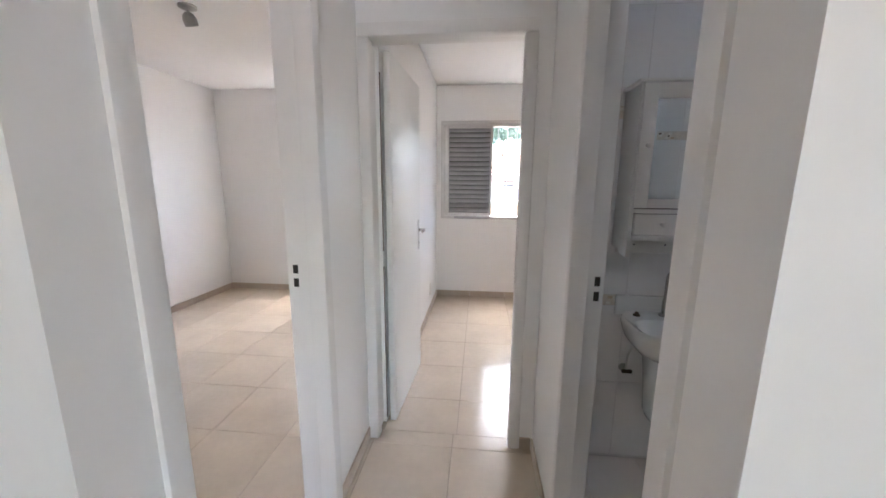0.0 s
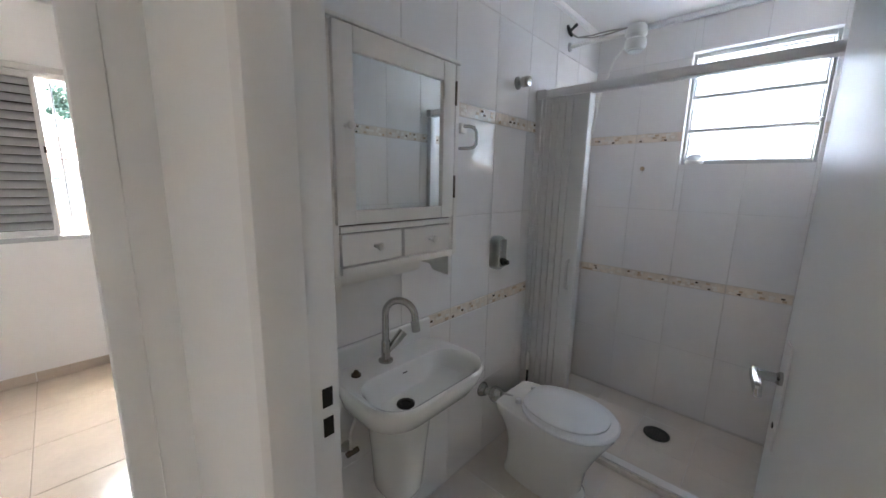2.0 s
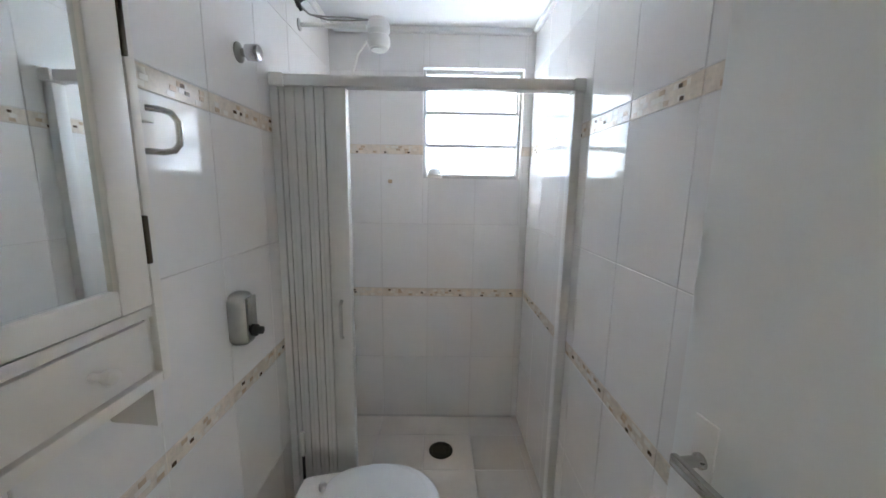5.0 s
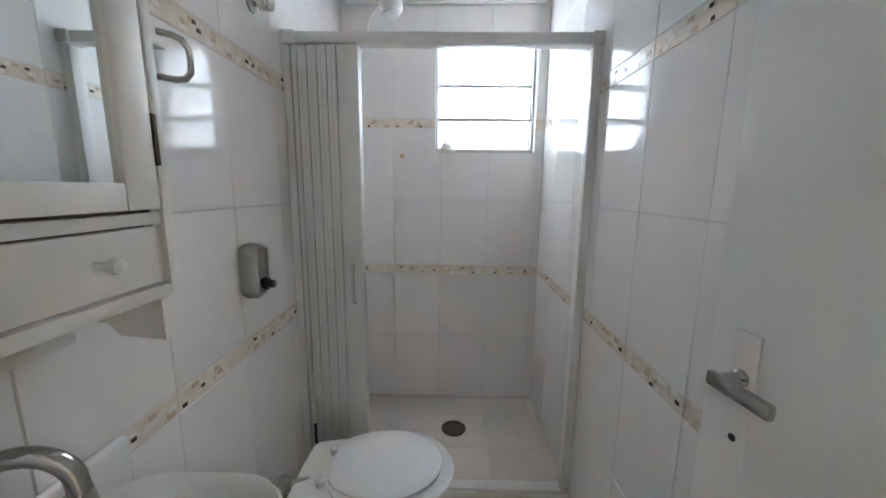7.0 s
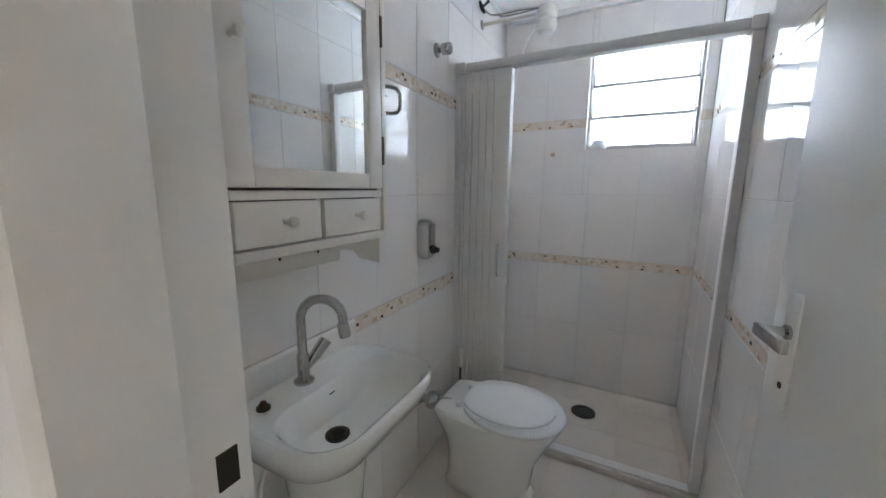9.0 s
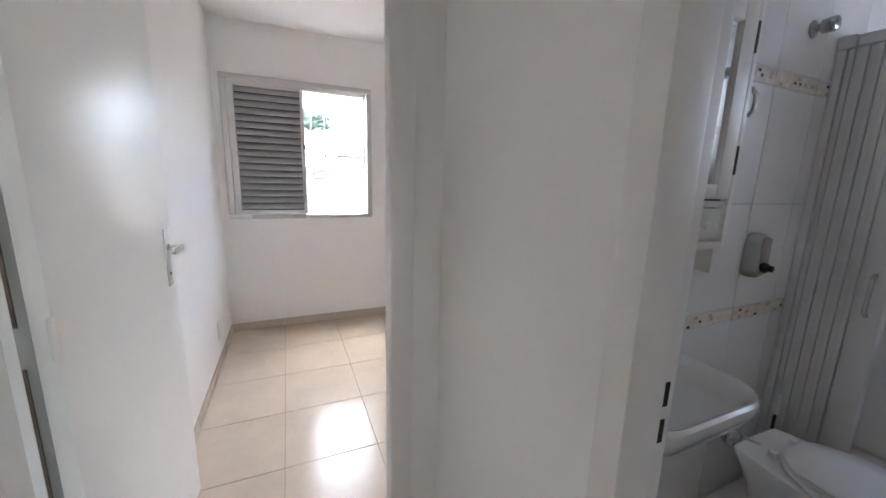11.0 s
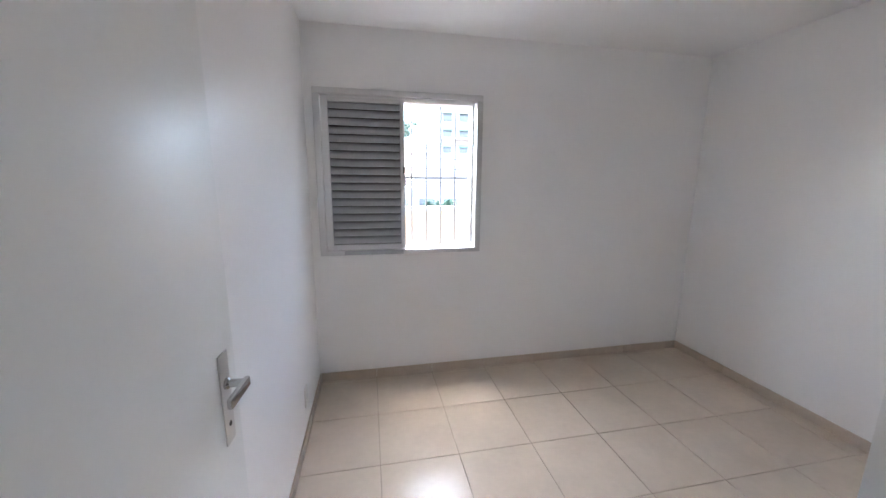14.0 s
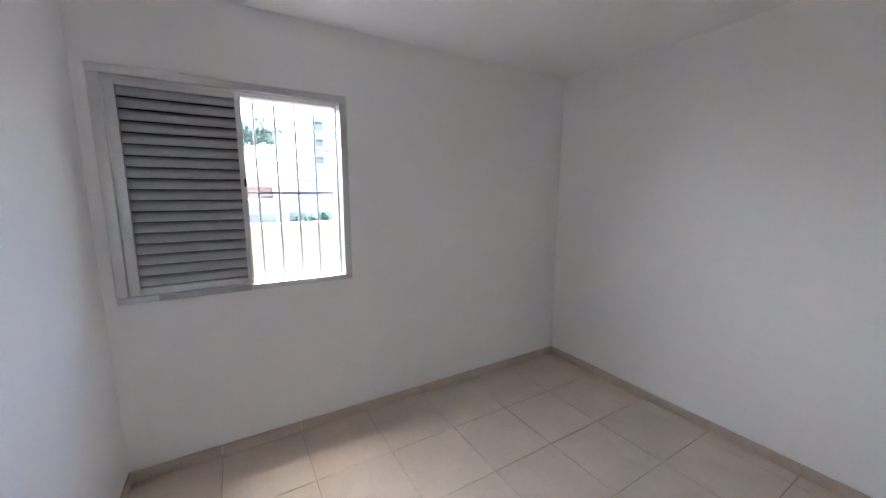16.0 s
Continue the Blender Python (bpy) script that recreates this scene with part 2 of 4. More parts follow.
# unseen wall; its opening is assumed, behind the added hall fill
wall_living_back = structure(boxes("wall_living_back", [((-3.4, -4.2, 0), (0.75, -4.04, CEIL)), ((2.75, -4.2, 0), (3.02, -4.04, CEIL)), ((0.75, -4.2, 0), (2.75, -4.04, 0.9)), ((0.75, -4.2, 2.1), (2.75, -4.04, CEIL))], M_WALL), "white painted wall")
wall_living_left = structure(boxes("wall_living_left", [((-3.4, -4.04, 0), (-3.22, 0.65, CEIL))], M_WALL), "white painted wall")
wall_living_right = structure(boxes("wall_living_right", [((2.84, -4.04, 0), (3.02, 0.65, CEIL))], M_WALL), "white painted wall")
structure(boxes("floor_bathroom", [((0.57, 0.828, -0.0045), (2.876, 2.012, -0.0016))], M_WGROUT), "pale grout bed of the bathroom floor")
ceiling = structure(boxes("ceiling", [((-3.4, -4.2, CEIL), (3.02, 4.86, CEIL + 0.2))], M_CEIL), "white painted ceiling")
bm = bmesh.new()
add_box(bm, (0.565, 0.82, BCEIL), (2.883, 2.02, BCEIL + 0.04))
ceiling_bath = structure(part("ceiling_bathroom", bm, M_CEIL), "white plaster bathroom ceiling")
for k, (lo, hi) in enumerate((((0.60, 1.982, BCEIL - 0.03), (2.83, 2.012, BCEIL)), ((0.60, 0.828, BCEIL - 0.03), (2.83, 0.858, BCEIL)), ((2.835, 0.86, BCEIL - 0.03), (2.875, 1.98, BCEIL)))):
    structure(boxes("trim_bathroom_cornice", [(lo, hi)], M_CEIL, None, "", 0.012), "white plaster cornice under the bathroom ceiling")


# skirting tiles: one run each, with single pieces
def skirting(name, a, b, axis, face, side, skip=()):
    root = structure(thing(name, "beige tile skirting along the wall foot", "skirting"))
    del root["category"]
    first = 0.03 if axis == "x" else 4.212
    cuts = [a] + [c for c in (first + 0.447 * k for k in range(-20, 20)) if a + 0.02 < c < b - 0.02] + [b]
    for c0, c1 in zip(cuts, cuts[1:]):
        lo = [c0 + 0.0012, 0, 0.001] if axis == "x" else [0, c0 + 0.0012, 0.001]
        hi = [c1 - 0.0012, 0, 0.07] if axis == "x" else [0, c1 - 0.0012, 0.07]
        k = 1 if axis == "x" else 0
        lo[k], hi[k] = sorted((face, face + side * 0.009))
        boxes("skirting_tile", [(lo, hi)], M_SKIRT, root, "", 0.0015)


skirting("baseboard_bedroom_front", -0.39, 2.815, "x", 4.70, -1)
skirting("baseboard_bedroom_left", 2.23, 4.70, "y", -0.40, 1)
skirting("baseboard_bedroom_right", 2.16, 4.70, "y", 2.825, -1)
skirting("baseboard_bedroom_door", 0.38, 2.815, "x", 2.16, 1)
skirting("baseboard_side_front", -3.215, -0.61, "x", 4.70, -1)
skirting("baseboard_side_left", 0.83, 4.70, "y", -3.225, 1)
skirting("baseboard_hall_left", 1.59, 2.015, "y", -0.465, 1)
skirting("baseboard_hall_right", 1.56, 2.015, "y", 0.447, -1)
skirting("baseboard_hall_end", 0.376, 0.437, "x", 2.02, -1)


# ---- door frames ----
def jamb(name, root, lo, hi):
    return boxes(name, [(lo, hi)], M_FRAME, root, "", 0.012)


# bedroom frame, across the hall's end
fr = structure(thing("door_frame_bedroom", "white painted door frame of the bedroom", "frame"))
del fr["category"]
jamb("jamb", fr, (0.315, 2.006, 0), (0.375, 2.062, 2.10))
jamb("rebate", fr, (0.343, 2.058, 0), (0.372, 2.168, 2.10))
jamb("jamb", fr, (-0.462, 2.006, 0), (-0.405, 2.075, 2.10))
jamb("rebate", fr, (-0.458, 2.070, 0), (-0.418, 2.168, 2.10))
jamb("lintel", fr, (-0.462, 2.004, 2.10), (0.375, 2.075, 2.16))
jamb("lintel_rebate", fr, (-0.458, 2.070, 2.112), (0.372, 2.168, 2.158))
for z in (1.098, 1.046):
    boxes("strike_slot", [((0.3415, 2.096, z - 0.017), (0.3445, 2.113, z + 0.017))], M_DARK, fr, "dark latch slot")
# brown strips paint the shade between leaf and jamb
for z0, z1 in ((0.03, 0.97), (1.06, 1.99)):
    boxes("hinge_gap_shade", [((-0.4170, 2.161, z0), (-0.3950, 2.1665, z1))], M_GAP, fr, "brown strip standing in for the shaded gap along the hinges")
# bathroom frame, in the hall's right wall
fb = structure(thing("door_frame_bathroom", "white painted door frame of the bathroom", "frame"))
del fb["category"]
jamb("jamb", fb, (0.437, 1.470, 0), (0.505, 1.514, 2.10))
jamb("rebate", fb, (0.498, 1.499, 0), (0.567, 1.5145, 2.10))
jamb("jamb", fb, (0.434, 0.783, 0), (0.505, 0.845, 2.10))
jamb("rebate", fb, (0.500, 0.783, 0), (0.567, 0.832, 2.10))
jamb("lintel", fb, (0.432, 0.783, 2.10), (0.505, 1.5145, 2.16))
jamb("lintel_rebate", fb, (0.500, 0.783, 2.112), (0.567, 1.5145, 2.158))
for z in (1.100, 1.046):
    boxes("strike_slot", [((0.534, 1.4975, z - 0.017), (0.552, 1.5005, z + 0.017))], M_DARK, fb, "dark latch slot")
# left room's frame
fl = structure(thing("door_frame_side", "white painted door frame of the side room", "frame"))
del fl["category"]
jamb("jamb", fl, (-0.525, 1.520, 0), (-0.452, 1.587, 2.10))
jamb("rebate", fl, (-0.612, 1.532, 0), (-0.520, 1.587, 2.10))
jamb("jamb", fl, (-0.525, 0.783, 0), (-0.452, 0.842, 2.10))
jamb("rebate", fl, (-0.612, 0.783, 0), (-0.520, 0.830, 2.10))
jamb("lintel", fl, (-0.525, 0.783, 2.10), (-0.450, 1.587, 2.16))
jamb("lintel_rebate", fl, (-0.612, 0.783, 2.112), (-0.520, 1.587, 2.158))
for z in (1.102, 1.048):
    boxes("strike_slot", [((-0.586, 1.5305, z - 0.017), (-0.566, 1.5335, z + 0.017))], M_DARK, fl, "dark latch slot")


# ---- doors ----
def door_leaf(name, label, width, m, flip, plate=None):
    """A flush leaf along local +x from its hinges; its seen face is local -y when flip is 1, +y when -1."""
    root = structure(new(name), label)
    root.matrix_world = m
    part("leaf", add_box(bmesh.new(), (0, -0.0175, 0.008), (width, 0.0175, 2.09), 0.002), M_DOOR, root)
    for z in (0.25, 1.03, 1.85):
        hb = bmesh.new()
        lathe(hb, [(0.007, -0.045), (0.008, -0.04), (0.008, 0.04), (0.007, 0.045)], Matrix.Translation((-0.006, -flip * 0.02, z)), 12)
        part("hinge", hb, M_FRAME, root)
    for s in (1, -1):
        y = -flip * s * 0.0175
        sg = -flip * s
        px = width - 0.062
        handle = part("handle_plate", add_box(bmesh.new(), (px - 0.021, min(y, y + sg * 0.004), 0.955), (px + 0.021, max(y, y + sg * 0.004), 1.17), 0.0016), plate or M_CHROME, root, "pale metal lock plate")
        nb = bmesh.new()
        lathe(nb, [(0.013, 0), (0.013, 0.006), (0.009, 0.010), (0.009, 0.042)], Matrix.Translation((px, y + sg * 0.003, 1.098)) @ Matrix.Rotation(radians(-90 * sg), 4, "X"), 16)
        part("spindle", nb, M_CHROME, handle)
        lb = bmesh.new()
        add_box(lb, (px - 0.084, y + sg * 0.045 - 0.006, 1.086), (px + 0.012, y + sg * 0.045 + 0.006, 1.108), 0.004)
        part("lever", lb, M_CHROME, handle)
        kb = bmesh.new()
        lathe(kb, [(0.006, 0), (0.006, 0.0012)], Matrix.Translation((px, y + sg * 0.004, 1.0)) @ Matrix.Rotation(radians(-90 * sg), 4, "X"), 12)
        part("keyhole", kb, M_DARK, handle, "dark keyhole")
    return root


# bedroom door, open along the left wall
door_leaf("door_bedroom", "white flush wooden door standing open against the bedroom wall", 0.715, pose(-0.362, 2.166, 0, 0, 0, 87.1), 1, M_ALU)
# bathroom door, open along the bathroom's tiled wall
door_leaf("door_bathroom", "white flush wooden door standing open into the bathroom", 0.655, pose(0.588, 0.857, 0, 0, 0, 6.5), -1, M_FRAME)


# ---- bedroom window ----
win = structure(thing("window_1", "silver aluminium sliding window with a louvred shutter and iron bars", "window"))
del win["category"]
Y = 4.70
part("window_frame", (lambda b: [add_box(b, *p, 0.006) for p in (
    ((-0.345, Y - 0.022, 2.118), (0.855, Y + 0.05, 2.16)), ((-0.345, Y - 0.022, 1.0), (0.855, Y + 0.05, 1.035)),
    ((-0.345, Y - 0.022, 1.035), (-0.298, Y + 0.05, 2.118)), ((0.808, Y - 0.022, 1.035), (0.855, Y + 0.05, 2.118)))] and b)(bmesh.new()), M_ALU, win)
part("track", (lambda b: [add_box(b, *p, 0.003) for p in (
    ((-0.298, Y + 0.051, 2.10), (0.808, Y + 0.13, 2.118)), ((-0.298, Y + 0.051, 1.022), (0.808, Y + 0.13, 1.036)),
    ((-0.298, Y - 0.004, 2.104), (0.808, Y + 0.004, 2.119)), ((0.793, Y + 0.051, 1.036), (0.808, Y + 0.13, 2.10)))] and b)(bmesh.new()), M_ALU, win)
shut = part("shutter_frame", (lambda b: [add_box(b, *p, 0.003) for p in (
    ((-0.296, Y - 0.006, 1.038), (-0.25, Y + 0.024, 2.102)), ((0.245, Y - 0.006, 1.038), (0.275, Y + 0.024, 2.102)),
    ((-0.25, Y - 0.006, 2.075), (0.245, Y + 0.024, 2.102)), ((-0.25, Y - 0.006, 1.038), (0.245, Y + 0.024, 1.075)))] and b)(bmesh.new()), M_ALU, win)
slat_bm = bmesh.new()
rings = []
for x in (-0.249, 0.244):
    rings.append([(x, 0.010, 0.030), (x, 0.004, 0.027), (x, -0.006, 0.008), (x, -0.012, -0.014), (x, -0.012, -0.019), (x, -0.008, -0.021), (x, -0.009, -0.014), (x, -0.003, 0.008), (x, 0.007, 0.026)])
loft(slat_bm, rings)
slat_me = mesh_of("slat", slat_bm, M_SLAT)
for k in range(18):
    s = new("slat", slat_me)
    s.parent = shut
    s.location = (0, Y + 0.010, 1.104 + k * 0.0556)
# dark sheet added so the slat gaps read as shaded
part("slat_gap_shade", add_box(bmesh.new(), (-0.25, Y + 0.0235, 1.075), (0.245, Y + 0.0265, 2.075)), M_DARK, shut, "added dark sheet standing in for the shade between the slats")
part("lower_strip", add_box(bmesh.new(), (-0.175, Y - 0.026, 1.002), (0.255, Y - 0.0225, 1.034), 0.001), M_SLAT, win, "smeared grey strip on the sill")
part("latch", add_box(bmesh.new(), (0.262, Y - 0.016, 1.60), (0.276, Y - 0.0065, 1.645), 0.003), M_DARK, win, "small dark latch")
sash = part("glass_sash", (lambda b: [add_box(b, *p, 0.002) for p in (
    ((-0.29, Y + 0.06, 1.038), (-0.255, Y + 0.082, 2.10)), ((0.24, Y + 0.06, 1.038), (0.272, Y + 0.082, 2.10)),
    ((-0.255, Y + 0.06, 2.07), (0.24, Y + 0.082, 2.10)), ((-0.255, Y + 0.06, 1.038), (0.24, Y + 0.082, 1.07)))] and b)(bmesh.new()), M_ALU, win)
grille = structure(thing("window_bars", "thin painted iron bars outside the bedroom window", "window bars"))
del grille["category"]
for k in range(9):
    x = -0.29 + 0.1165 * k + 0.05
    tb = bmesh.new()
    tube(tb, [(x, Y + 0.175, 0.98), (x, Y + 0.175, 2.165)], 0.0072, 8)
    part("bar", tb, M_IRON, grille)
part("crossbar", add_box(bmesh.new(), (-0.35, Y + 0.166, 1.560), (0.87, Y + 0.184, 1.574), 0.001), M_IRON, grille)
for z in (0.98, 2.165):
    part("crossbar", add_box(bmesh.new(), (-0.35, Y + 0.160, z - 0.008), (0.87, Y + 0.190, z + 0.008), 0.001), M_IRON, grille)

# outlet plates
outlet = thing("wall_outlet", "white plastic wall outlet low on the bedroom wall", "outlet", at=(-0.40, 4.10, 0.26))
part("plate", add_box(bmesh.new(), (0, -0.037, -0.06), (0.008, 0.037, 0.06), 0.003), M_WHITEPL, outlet)
part("socket", add_box(bmesh.new(), (0.0081, -0.018, -0.012), (0.0095, 0.018, 0.012), 0.0005), M_PVC, outlet)


# ---- ceiling spot lamps ----
def ceiling_spot(x, y):
    root = thing("ceiling_spot", "small unlit metal spotlight hanging from the ceiling", "lamp", "ceiling spotlights", at=(x, y, CEIL))
    part("canopy", lathe(bmesh.new(), [(0.055, 0), (0.055, -0.012), (0.035, -0.022), (0.008, -0.025)], seg=20), M_STEEL, root)
    part("stem", tube(bmesh.new(), [(0, 0, -0.02), (0.005, 0, -0.06)], 0.006), M_STEEL, root)
    m = Matrix.Translation((0.01, -0.005, -0.085)) @ Matrix.Rotation(radians(25), 4, "X")
    hd = part("head", lathe(bmesh.new(), [(0.012, 0.045), (0.032, 0.03), (0.042, 0.0), (0.040, -0.035), (0.036, -0.038), (0.03, -0.02)], m, 20), M_STEEL, root)
    part("bulb", lathe(bmesh.new(), [(0.005, -0.012), (0.028, -0.022), (0.022, -0.034), (0.004, -0.038)], m, 16), M_BRONZE, hd, "dark bulb face")


ceiling_spot(-1.80, 2.65)


def bare_lamp_point(x, y):
    """A lamp holder and coiled spare wire at an unfinished ceiling outlet."""
    root = thing("bare_lamp_holder", "white lamp holder with loose coiled wires hanging from the ceiling", "lamp", at=(x, y, CEIL))
    part("ceiling_plate", lathe(bmesh.new(), [(0.050, 0), (0.050, -0.006), (0.040, -0.012), (0.012, -0.014)], seg=20), M_WHITEPL, root)
    part("holder", lathe(bmesh.new(), [(0.010, -0.05), (0.019, -0.06), (0.021, -0.09), (0.018, -0.128), (0.012, -0.130)], Matrix.Translation((0.045, 0.0, 0)), 16), M_WHITEPL, root)
    part("cord", tube(bmesh.new(), [(0.005, 0, -0.012), (0.030, 0, -0.03), (0.045, 0, -0.055)], 0.004, 8), M_WHITEPL, root)
    for k in range(3):
        coil = smooth_arc((-0.035, 0.006 * k, -0.085 - 0.006 * k), 0.036 + 0.003 * k, 70, 400, 18, (1, 0.2 * k - 0.2, 0), (0, 0.35, 1))
        part("wire_loop", tube(bmesh.new(), [(0, 0, -0.012)] + coil, 0.0028, 6), M_WIRE if k else M_CABLE, root, "loose coiled wire")


bare_lamp_point(1.37, 3.68)

# ---- bathroom wall tiles and bands ----
TW, GAP = 0.2855, 0.0020
ROWS_Z = [(0.012, 0.436), (0.436, 0.845), (0.900, 1.310), (1.310, 1.725), (1.780, 2.190), (2.190, 2.415)]
BANDS = [(0.845, 0.900), (1.725, 1.780)]
cache = {}


def tile_mesh(w, h, t, material, name):
    """A flat tile in local x (width) and z (height), its face at local -y, with a chamfered rim."""
    key = (name, round(w, 4), round(h, 4), round(t, 4))
    if key not in cache:
        c = 0.0014
        v = [(0, 0, 0), (w, 0, 0), (w, 0, h), (0, 0, h), (0, -t + c, 0), (w, -t + c, 0), (w, -t + c, h), (0, -t + c, h),
             (c, -t, c), (w - c, -t, c), (w - c, -t, h - c), (c, -t, h - c)]
        f = [(4, 5, 9, 8), (5, 6, 10, 9), (6, 7, 11, 10), (7, 4, 8, 11), (8, 9, 10, 11), (0, 1, 5, 4), (1, 2, 6, 5), (2, 3, 7, 6), (3, 0, 4, 7)]
        me = bpy.data.meshes.new(name)
        me.from_pydata(v, [], f)
        me.materials.append(material)
        cache[key] = me
    return cache[key]


def tiled_wall(wall, place, length, cut=None, tick=0.008):
    """Tiles along one wall: place maps (along, height) to a pose; cut: (a0, a1, z0, z1) left free for a window."""
    def put(name, a0, a1, z0, z1, material):
        spans = [(a0, a1, z0, z1)]
        if cut:
            c0, c1, d0, d1 = cut
            if a1 > c0 and a0 < c1 and z1 > d0 and z0 < d1:
                spans = []
                if a0 < c0: spans.append((a0, c0, z0, z1))
                if a1 > c1: spans.append((c1, a1, z0, z1))
                m0, m1 = max(a0, c0), min(a1, c1)
                if z0 < d0: spans.append((m0, m1, z0, d0))
                if z1 > d1: spans.append((m0, m1, d1, z1))
        for b0, b1, y0, y1 in spans:
            if b1 - b0 < 0.008 or y1 - y0 < 0.008:
                continue
            ob = new(name, tile_mesh(b1 - b0 - GAP, y1 - y0 - GAP, tick, material, name))
            ob.parent = wall
            ob.matrix_world = place(b0 + GAP / 2, y0 + GAP / 2)
    n = math.ceil(length / TW)
    for k in range(n):
        a0, a1 = k * TW, min(length, (k + 1) * TW)
        for z0, z1 in ROWS_Z:
            put("tile", a0, a1, z0, z1, M_TILE)
        for z0, z1 in BANDS:
            put("border_tile", a0, a1, z0, z1, M_BAND)
    rnd = random.Random(int(length * 1000))
    for label, material, count, size in (("brown", M_CHIP, 2, (0.015, 0.009)), ("tan", M_CHIP2, 4, (0.022, 0.012)), ("pearl", M_CHIP3, 9, (0.024, 0.013))):
        cb = bmesh.new()
        for z0, z1 in BANDS:
            for k in range(n):
                for j in range(count):
                    a = k * TW + 0.012 + rnd.random() * (TW - 0.04)
                    z = z0 + 0.006 + rnd.choice((0, 1, 2)) * 0.0145
                    if a > length - 0.03 or (cut and cut[0] - 0.03 < a < cut[1] and cut[2] < z < cut[3]):
                        continue
                    w, h = size[0] * rnd.uniform(0.8, 1.15), size[1]
                    lift = {"brown": 0.0018, "tan": 0.0011, "pearl": 0.0006}[label]
                    add_box(cb, (0, -tick - lift, 0), (w, -tick + 0.001, h), 0, 2, place(a, z))
        tagged(part("mosaic_chips", cb, material, wall), kind="stuff")


# ---- bathroom things ----
def rounded(cx, cy, w, d, r, z, n=6):
    """A rounded rectangle as a ring of points."""
    out = []
    for sx, sy, a in ((1, 1, 0), (-1, 1, 90), (-1, -1, 180), (1, -1, 270)):
        for k in range(n + 1):
            t = radians(a + 90 * k / n)
            out.append((cx + sx * (w / 2 - r) + r * math.cos(t), cy + sy * (d / 2 - r) + r * math.sin(t), z))
    return out


WALL_Y = 2.012
# mirror cabinet
cab = thing("mirror_cabinet", "white wooden wall cabinet with a mirrored door and two drawers", "cabinet", at=(1.0, WALL_Y, 1.12))
CX0, CX1, CF = 0.765, 1.238, 1.846
body = part("body", (lambda b: [add_box(b, *p, 0.002) for p in (
    ((CX0, CF, 1.19), (CX0 + 0.018, WALL_Y, 1.835)), ((CX1 - 0.018, CF, 1.19), (CX1, WALL_Y, 1.835)),
    ((CX0 + 0.018, CF + 0.004, 1.815), (CX1 - 0.018, WALL_Y, 1.834)), ((CX0 + 0.018, CF - 0.006, 1.313), (CX1 - 0.001, WALL_Y, 1.331)),
    ((CX0 + 0.018, WALL_Y - 0.008, 1.219), (CX1 - 0.018, WALL_Y - 0.001, 1.815)))] and b)(bmesh.new()), M_CAB, cab)
for x in (CX0, CX1 - 0.018):
    sb = bmesh.new()
    prof = [(CF, 1.19), (CF, 1.122), (CF + 0.075, 1.128), (CF + 0.095, 1.150), (CF + 0.155, 1.150), (WALL_Y, 1.15), (WALL_Y, 1.19)]
    loft(sb, [[(x, y, z) for y, z in prof], [(x + 0.018, y, z) for y, z in prof]])
    part("side_bracket", sb, M_CAB, cab)
part("bottom_shelf", add_box(bmesh.new(), (CX0 + 0.018, CF - 0.012, 1.197), (CX1 - 0.0, WALL_Y, 1.218), 0.003), M_CAB, cab)
rail = part("back_rail", add_box(bmesh.new(), (CX0 + 0.018, WALL_Y - 0.016, 1.115), (CX1 - 0.018, WALL_Y - 0.001, 1.19), 0.003), M_CAB, cab)
for x in (0.86, 1.0, 1.13):
    part("screw", lathe(bmesh.new(), [(0.004, 0), (0.004, 0.0015)], Matrix.Translation((x, WALL_Y - 0.016, 1.155)) @ Matrix.Rotation(radians(90), 4, "X"), 10), M_DARK, rail)
cr = bmesh.new()
add_box(cr, (CX0 - 0.012, CF - 0.014, 1.8375), (CX1 + 0.014, WALL_Y, 1.850), 0.004)
part("cornice", cr, M_CAB, cab)
cdoor = part("door", add_box(bmesh.new(), (CX0 + 0.006, CF - 0.0045, 1.340), (CX1 - 0.020, CF - 0.0005, 1.831)), M_CAB, cab)
for lo, hi in (((CX0 + 0.004, CF - 0.018, 1.3365), (CX0 + 0.062, CF - 0.005, 1.833)), ((CX1 - 0.074, CF - 0.018, 1.3365), (CX1 - 0.019, CF - 0.005, 1.833))):
    boxes("stile", [(lo, hi)], M_CAB, cdoor, "", 0.003)
for z0, z1 in ((1.773, 1.833), (1.3365, 1.375)):
    boxes("rail", [((CX0 + 0.0625, CF - 0.0175, z0), (CX1 - 0.0745, CF - 0.005, z1))], M_CAB, cdoor, "", 0.003)
part("mirror", add_box(bmesh.new(), (CX0 + 0.058, CF - 0.009, 1.371), (CX1 - 0.070, CF - 0.005, 1.777)), M_MIRROR, cdoor, "framed mirror glass")
part("front_strip", add_box(bmesh.new(), (CX1 - 0.0095, CF - 0.013, 1.20), (CX1 + 0.009, CF - 0.0003, 1.834), 0.002), M_CAB, cab)
for z in (1.44, 1.745):
    part("hinge", add_box(bmesh.new(), (CX1 - 0.0185, CF - 0.020, z - 0.038), (CX1 - 0.010, CF - 0.0002, z + 0.038), 0.002), M_BRONZE, cdoor, "dark metal hinge")


def knob(parent, x, y, z):
    part("knob", lathe(bmesh.new(), [(0.006, 0), (0.005, 0.012), (0.009, 0.018), (0.0115, 0.025), (0.010, 0.032), (0.004, 0.036)], Matrix.Translation((x, y, z)) @ Matrix.Rotation(radians(90), 4, "X"), 16), M_CAB, parent)


